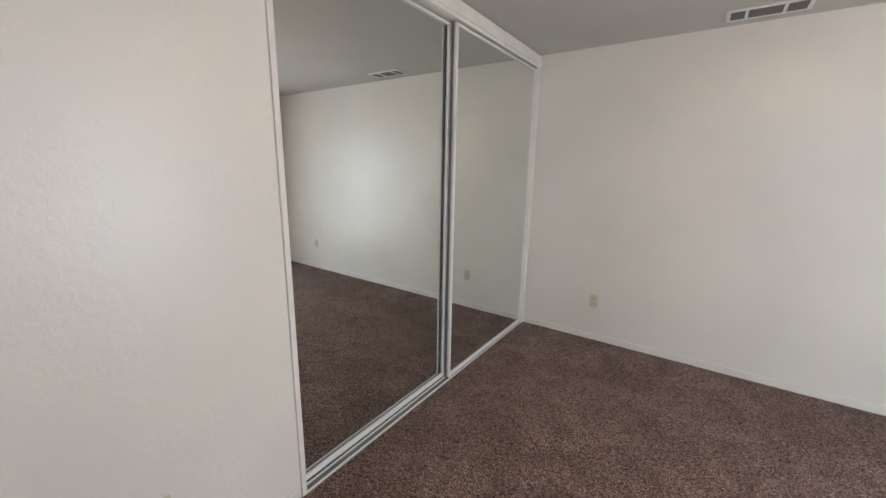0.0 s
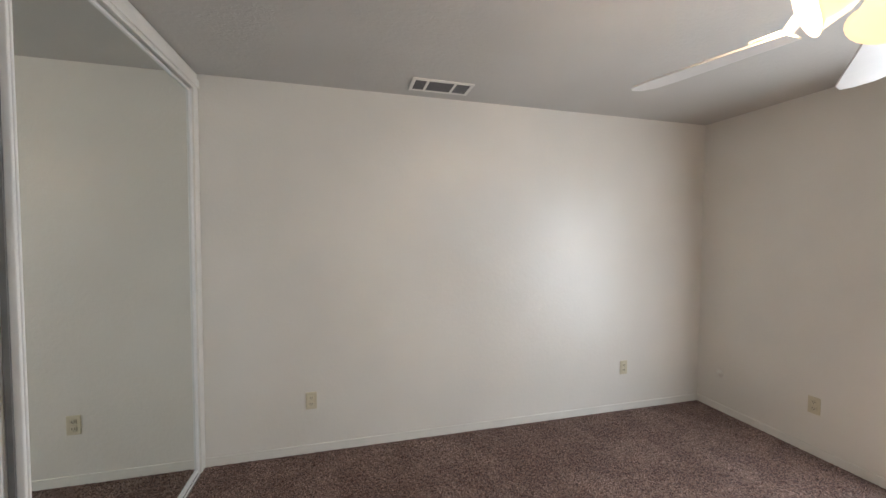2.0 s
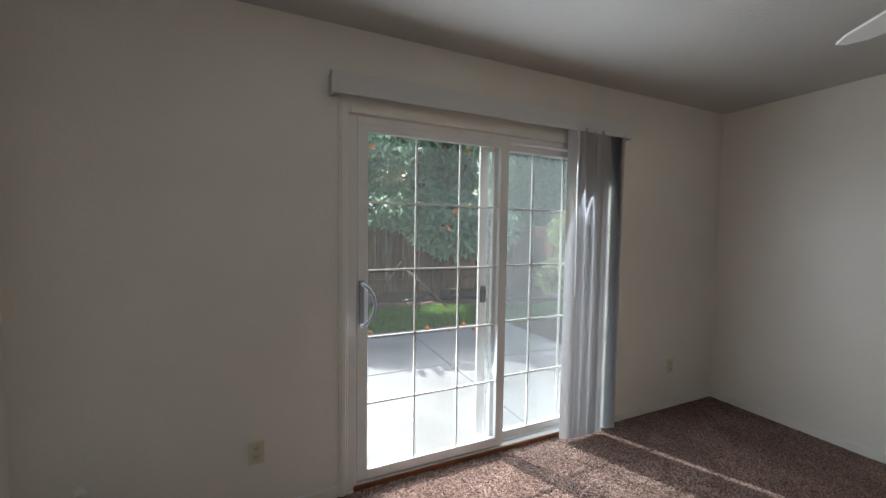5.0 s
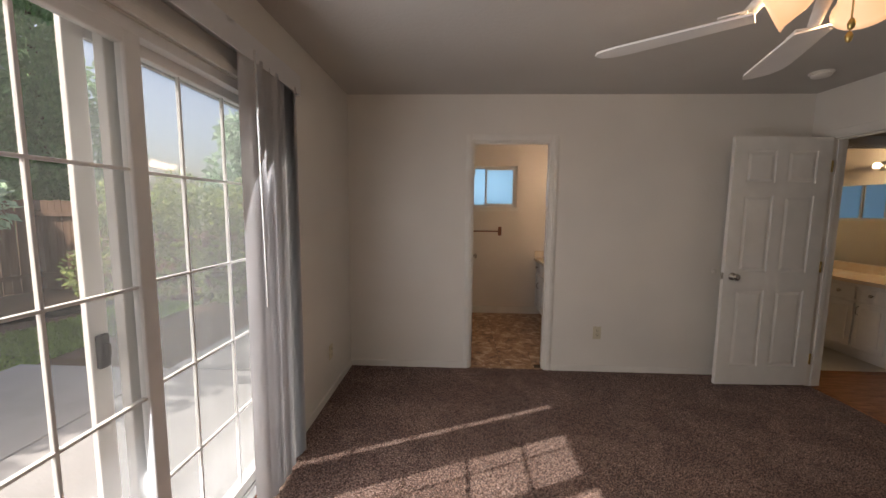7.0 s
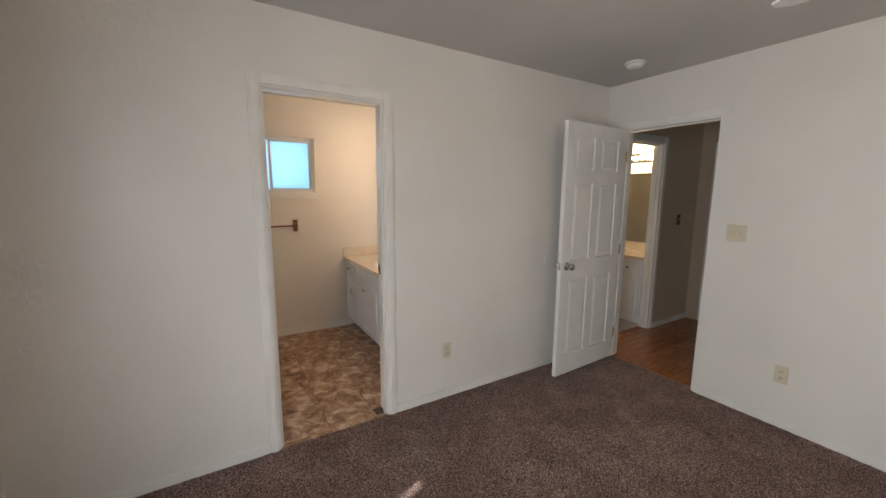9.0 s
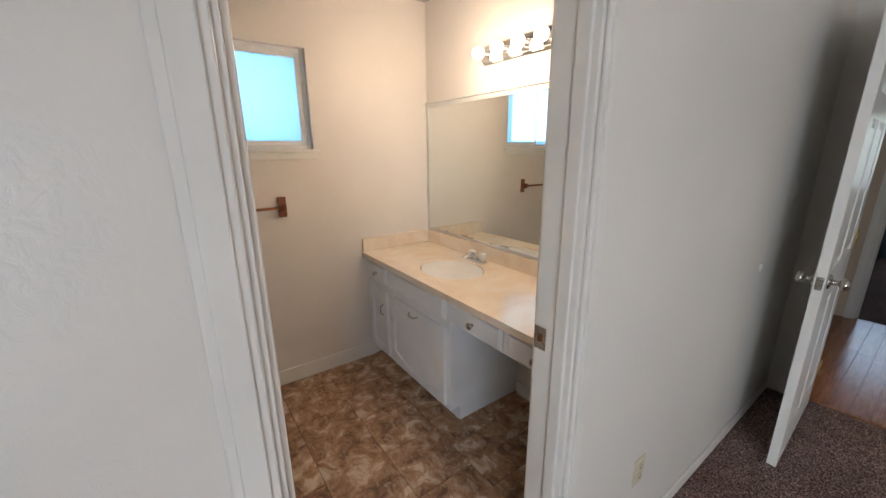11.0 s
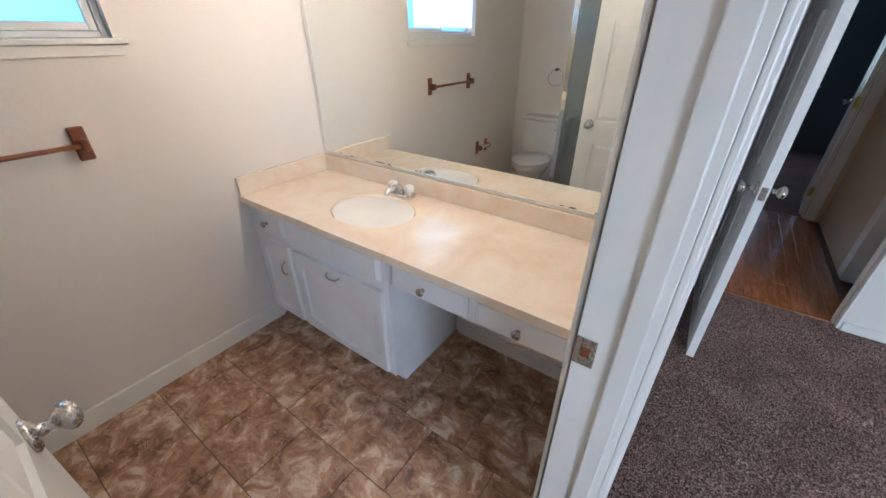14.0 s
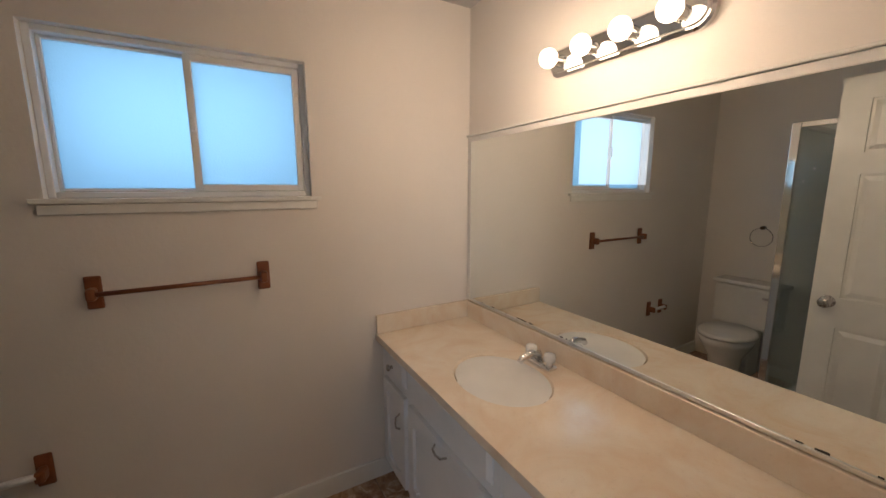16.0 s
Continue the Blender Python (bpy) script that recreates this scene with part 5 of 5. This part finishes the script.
tree("tree", "dense broad-leaved evergreen fruit tree before the fence", 9.5, 2.6, 3.5, 1.9, 1.6, 15000, 0.17, LEAF, 3, fruits=16)
tree("tree", "dense broad-leaved evergreen fruit tree before the fence", 9.6, 0.25, 3.8, 1.75, 1.6, 16000, 0.17, LEAF, 5, fruits=22)
tree("tree", "dense broad-leaved evergreen fruit tree before the fence", 9.6, 6.0, 3.3, 2.0, 1.0, 12000, 0.18, LEAF, 7, fruits=12)
cyp = thing("cypress_tree", "tall narrow cypress behind the fence", "tree", pose(12.3, -3.75, GZ))
part("trunk", tube([(0, 0, 0), (0.05, 0, 4), (0, 0, 8.4)], [0.14, 0.09, 0.02], 8), BARK, cyp)
CYP = [(0.1 * math.sin(k * 2.1), 0.1 * math.cos(k * 1.7), 0.8 + 0.55 * k, 0.85 - 0.045 * k, 0.85 - 0.045 * k, 0.7) for k in range(15)]
scattered_leaves("crown", CYP, 14000, 0.16, CYPRESS, cyp, 11, -0.9)
cyp = thing("cypress_tree", "tall narrow cypress behind the fence", "tree", pose(12.1, -4.75, GZ))
part("trunk", tube([(0, 0, 0), (0.05, 0, 4), (0, 0, 8.4)], [0.14, 0.09, 0.02], 8), BARK, cyp)
scattered_leaves("crown", CYP, 14000, 0.16, CYPRESS, cyp, 12, -0.9)
hedge = thing("hedge", "overgrown clipped hedge along the side fence", "hedge", pose(0, 0, GZ))
part("stems", tube([(5.0, -2.75, 0), (6.5, -2.7, 0.5), (8.6, -2.75, 0.4)], 0.04, 6), BARK, hedge)
scattered_leaves("foliage", [(4.6 + 0.36 * k, -2.65 + 0.08 * math.sin(k * 2.3), 0.55 + 0.55 * (k % 3) + 0.05 * math.sin(k), 0.42, 0.40, 0.48) for k in range(13)] +
                 [(4.7 + 0.5 * k, -2.7, 1.55, 0.4, 0.4, 0.35) for k in range(9)], 12000, 0.09, HEDGE, hedge, 13)
far = random.Random(21)
for x, y, h, s in ((6.0, -19, 5.6, 2.6), (10.5, -21, 6.6, 3.0), (15.0, -18, 7.0, 3.0), (1.0, -22, 6.0, 3.0), (19, -10, 7.5, 3.2), (21, -2, 7.5, 3.2), (20, 6, 8.0, 3.4), (-17, 3, 4.6, 2.4), (-18, -4, 4.8, 2.6), (-10.8, 0.2, 2.0, 2.0)):
    tree("tree", "leafy neighbourhood tree beyond the fence", x, y, h, s, 0.5 if x < 0 else 1.4, 5000, 0.42, CYPRESS if far.random() < 0.4 else LEAF, int(x * 7 + y * 3 + 400), 3)


def board_fence(name, label, m, count, height):
    f = thing(name, label, "fence", m)
    bm = bmesh.new()
    box(bm, -0.068, -0.010, 0.02, 0.068, 0.010, height)
    for v in bm.verts:
        if v.co.z > 1 and abs(v.co.x) > 0.05:
            v.co.z -= 0.03
    me = mesh_of("board", bm, FENCE)
    rng = random.Random(count)
    for k in range(count):
        ob = new("board", me)
        ob.parent = f
        ob.matrix_local = pose(0.145 * k, rng.uniform(-0.006, 0.006), rng.uniform(-0.03, 0.0), 0, rng.uniform(-0.8, 0.8), 0)
    for z in (0.3, height - 0.3):
        part("rail", boxes((-0.1, 0.018, z - 0.045, 0.145 * count, 0.056, z + 0.045), bevel=0.004), FENCE, f)
    return f


board_fence("fence", "weathered brown board fence behind the trees", pose(10.9, -3.6, GZ, 0, 0, 90), 90, 1.75)
board_fence("fence", "reddish-brown side fence behind the hedge", pose(3.0, -3.4, GZ), 54, 1.75)


def grass(name, x0, y0, x1, y1, count):
    rng = np.random.default_rng(17)
    at = np.stack([rng.uniform(x0, x1, count), rng.uniform(y0, y1, count), np.full(count, GZ + 0.012)], 1)
    edge = x1 - 0.5 + 0.45 * np.sin(at[:, 1] * 0.9)
    at = at[at[:, 0] < edge]
    count = len(at)
    lean = rng.normal(size=(count, 3)) * 0.03
    lean[:, 2] = rng.uniform(0.03, 0.075, count)
    side = rng.normal(size=(count, 3)) * 0.008
    side[:, 2] = 0
    co = np.stack([at - side, at + side, at + lean], 1).reshape(-1, 3)
    k = np.arange(count) * 3
    me = bpy.data.meshes.new(name)
    me.from_pydata(co.tolist(), [], np.stack([k, k + 1, k + 2], 1).tolist())
    me.materials.append(GRASS)
    return tagged(new(name, me), "short green lawn beside the patio", "grass", kind="stuff")


turf = bmesh.new()
pts = [(7.16, -2.6)] + [(9.3 - 0.5 + 0.45 * math.sin(-2.6 + 0.25 * k * 0.9 * 1.0 - 0.0), -2.6 + 0.25 * k) for k in range(34)] + [(7.16, 5.9)]
turf.faces.new([turf.verts.new((x, y, GZ + 0.012)) for x, y in pts])
structure("lawn", turf, stucco_stone("lawn_soil", (0.085, 0.12, 0.035), 1.0, 60.0, 0.8), "green lawn between patio and planting bed", "lawn")
grass("grass", 7.16, -2.6, 9.3, 5.9, 42000)
for k, (x, y) in enumerate(((7.02, 1.42), (6.90, 1.12), (7.05, 0.80), (6.82, 0.74), (6.6, 2.9), (7.3, 2.2))):
    fruit = bmesh.new()
    bmesh.ops.create_uvsphere(fruit, u_segments=14, v_segments=9, radius=0.038)
    for f in fruit.faces:
        f.smooth = True
    z = -0.085 if x < 7.15 else GZ + 0.012
    tagged(part("orange", fruit, ORANGE, m=pose(x, y, z + 0.037, 20 * k, 0, 40 * k)), "fallen ripe orange on the ground", "orange", "fallen oranges")
for k, (a, b) in enumerate((((8.9, 1.9, GZ), (9.3, 1.1, 0.75)), ((8.6, 0.3, GZ), (9.4, 1.0, 0.62)), ((8.8, -0.6, GZ), (9.2, -1.2, 0.5)))):
    tagged(part("wooden_stake", tube([a, b], 0.022, 6), FENCE), "pale weathered stake propped against the tree", "stake", "tree stakes")
for k in range(4):
    stone = lathe([(0.0, -0.02), (0.15, -0.02), (0.15, 0.05), (0.13, 0.07), (0.0, 0.075)], 14, Matrix.Diagonal((1, 0.55, 1, 1)))
    tagged(part("edging_stone", stone, TERRACOTTA, m=pose(9.05 + 0.05 * k, 0.60 + 0.29 * k, GZ + 0.015, 6, 4 * (-1) ** k, 80 + 6 * k)), "pinkish terracotta edging stone beside the lawn", "edging stone", "edging stones")
tagged(part("garden_edging", tube([(8.45, -2.4, GZ + 0.05), (8.72, -1.75, GZ + 0.06), (9.2, -1.1, GZ + 0.055), (9.6, -0.5, GZ + 0.06), (9.55, 0.3, GZ + 0.05), (9.3, 1.1, GZ + 0.05)], 0.062, 8), BLACK), "black rubber edging along the planting bed", "edging")

# ---- floor pieces ----
tiles = thing("floor_bath", "brown slate-look tiles laid in running bond", "tile floor", kind="structure")
part("bed", boxes((BATH_W, BATH_S, -0.058, W - 0.006, -TS, -0.006), (BD0 + 0.016, -TS, -0.058, BD1 - 0.016, -0.002, -0.006)), GROUT, tiles, "dark grout bed")
S, G = 0.305, 0.0018
whole = None
for i in range(-3, 6):
    x0 = 2.21 + S * i
    for j in range(-3, 8):
        y0 = BATH_S - 0.25 + S * j + (S / 2 if i % 2 else 0.0) + 0.105
        a, b = max(x0 + G, BATH_W), min(x0 + S - G, W - 0.008)
        c, d2 = max(y0 + G, BATH_S), min(y0 + S - G, -0.002)
        if y0 + S > -TS and not (x0 + S > BD0 + 0.016 and x0 < BD1 - 0.016):
            d2 = min(d2, -TS)
        if y0 + S > -TS and d2 > -TS:
            if c < -TS and (a < BD0 + 0.016 or b > BD1 - 0.016):
                d2 = -TS - 0.001 if a < BD0 - 0.1 or b > BD1 + 0.1 else d2
            a, b = (max(a, BD0 + 0.017), min(b, BD1 - 0.017)) if d2 > -TS else (a, b)
        if b - a < 0.01 or d2 - c < 0.01:
            continue
        full = b - a > S - 3 * G and d2 - c > S - 3 * G
        if full and whole:
            ob = new("tile", whole)
        else:
            bm = boxes((-(b - a) / 2, -(d2 - c) / 2, -0.006, (b - a) / 2, (d2 - c) / 2, 0.0), bevel=0.0008)
            me = mesh_of("tile", bm, TILE)
            whole = me if full else whole
            ob = new("tile", me)
        ob.parent = tiles
        ob.location = ((a + b) / 2, (c + d2) / 2, -0.0005 - 0.0004 * ((i * 7 + j * 3) % 3))

hall_floor = thing("floor_hall", "warm brown laminate strips in the hall", "wood floor", kind="structure")
part("bed", boxes((HX - 0.04, -0.149, -0.058, -0.055, 1.0, -0.006)), GROUT, hall_floor)
part("threshold_strip", boxes((-0.075, EN0 + 0.028, -0.004, -0.045, EN1 - 0.028, 0.004), bevel=0.002), LAMINATE, hall_floor, "brown carpet joining strip")
rng = random.Random(2)
PW = 0.085
strip = {}
for j in range(14):
    y0 = -0.149 + PW * j
    if y0 + PW > 1.0:
        break
    x = HX - 0.04 - rng.uniform(0, 0.5)
    while x < -0.08:
        a, b = max(x, HX - 0.04), min(x + 0.6, -0.08)
        x += 0.6
        if b - a < 0.02:
            continue
        key = round(b - a, 3)
        if key not in strip:
            strip[key] = mesh_of("plank", boxes((-key / 2 + 0.0006, -PW / 2 + 0.0005, -0.006, key / 2 - 0.0006, PW / 2 - 0.0005, 0), bevel=0.0006), LAMINATE)
        ob = new("plank", strip[key])
        ob.parent = hall_floor
        ob.location = ((a + b) / 2, y0 + PW / 2, -0.001)
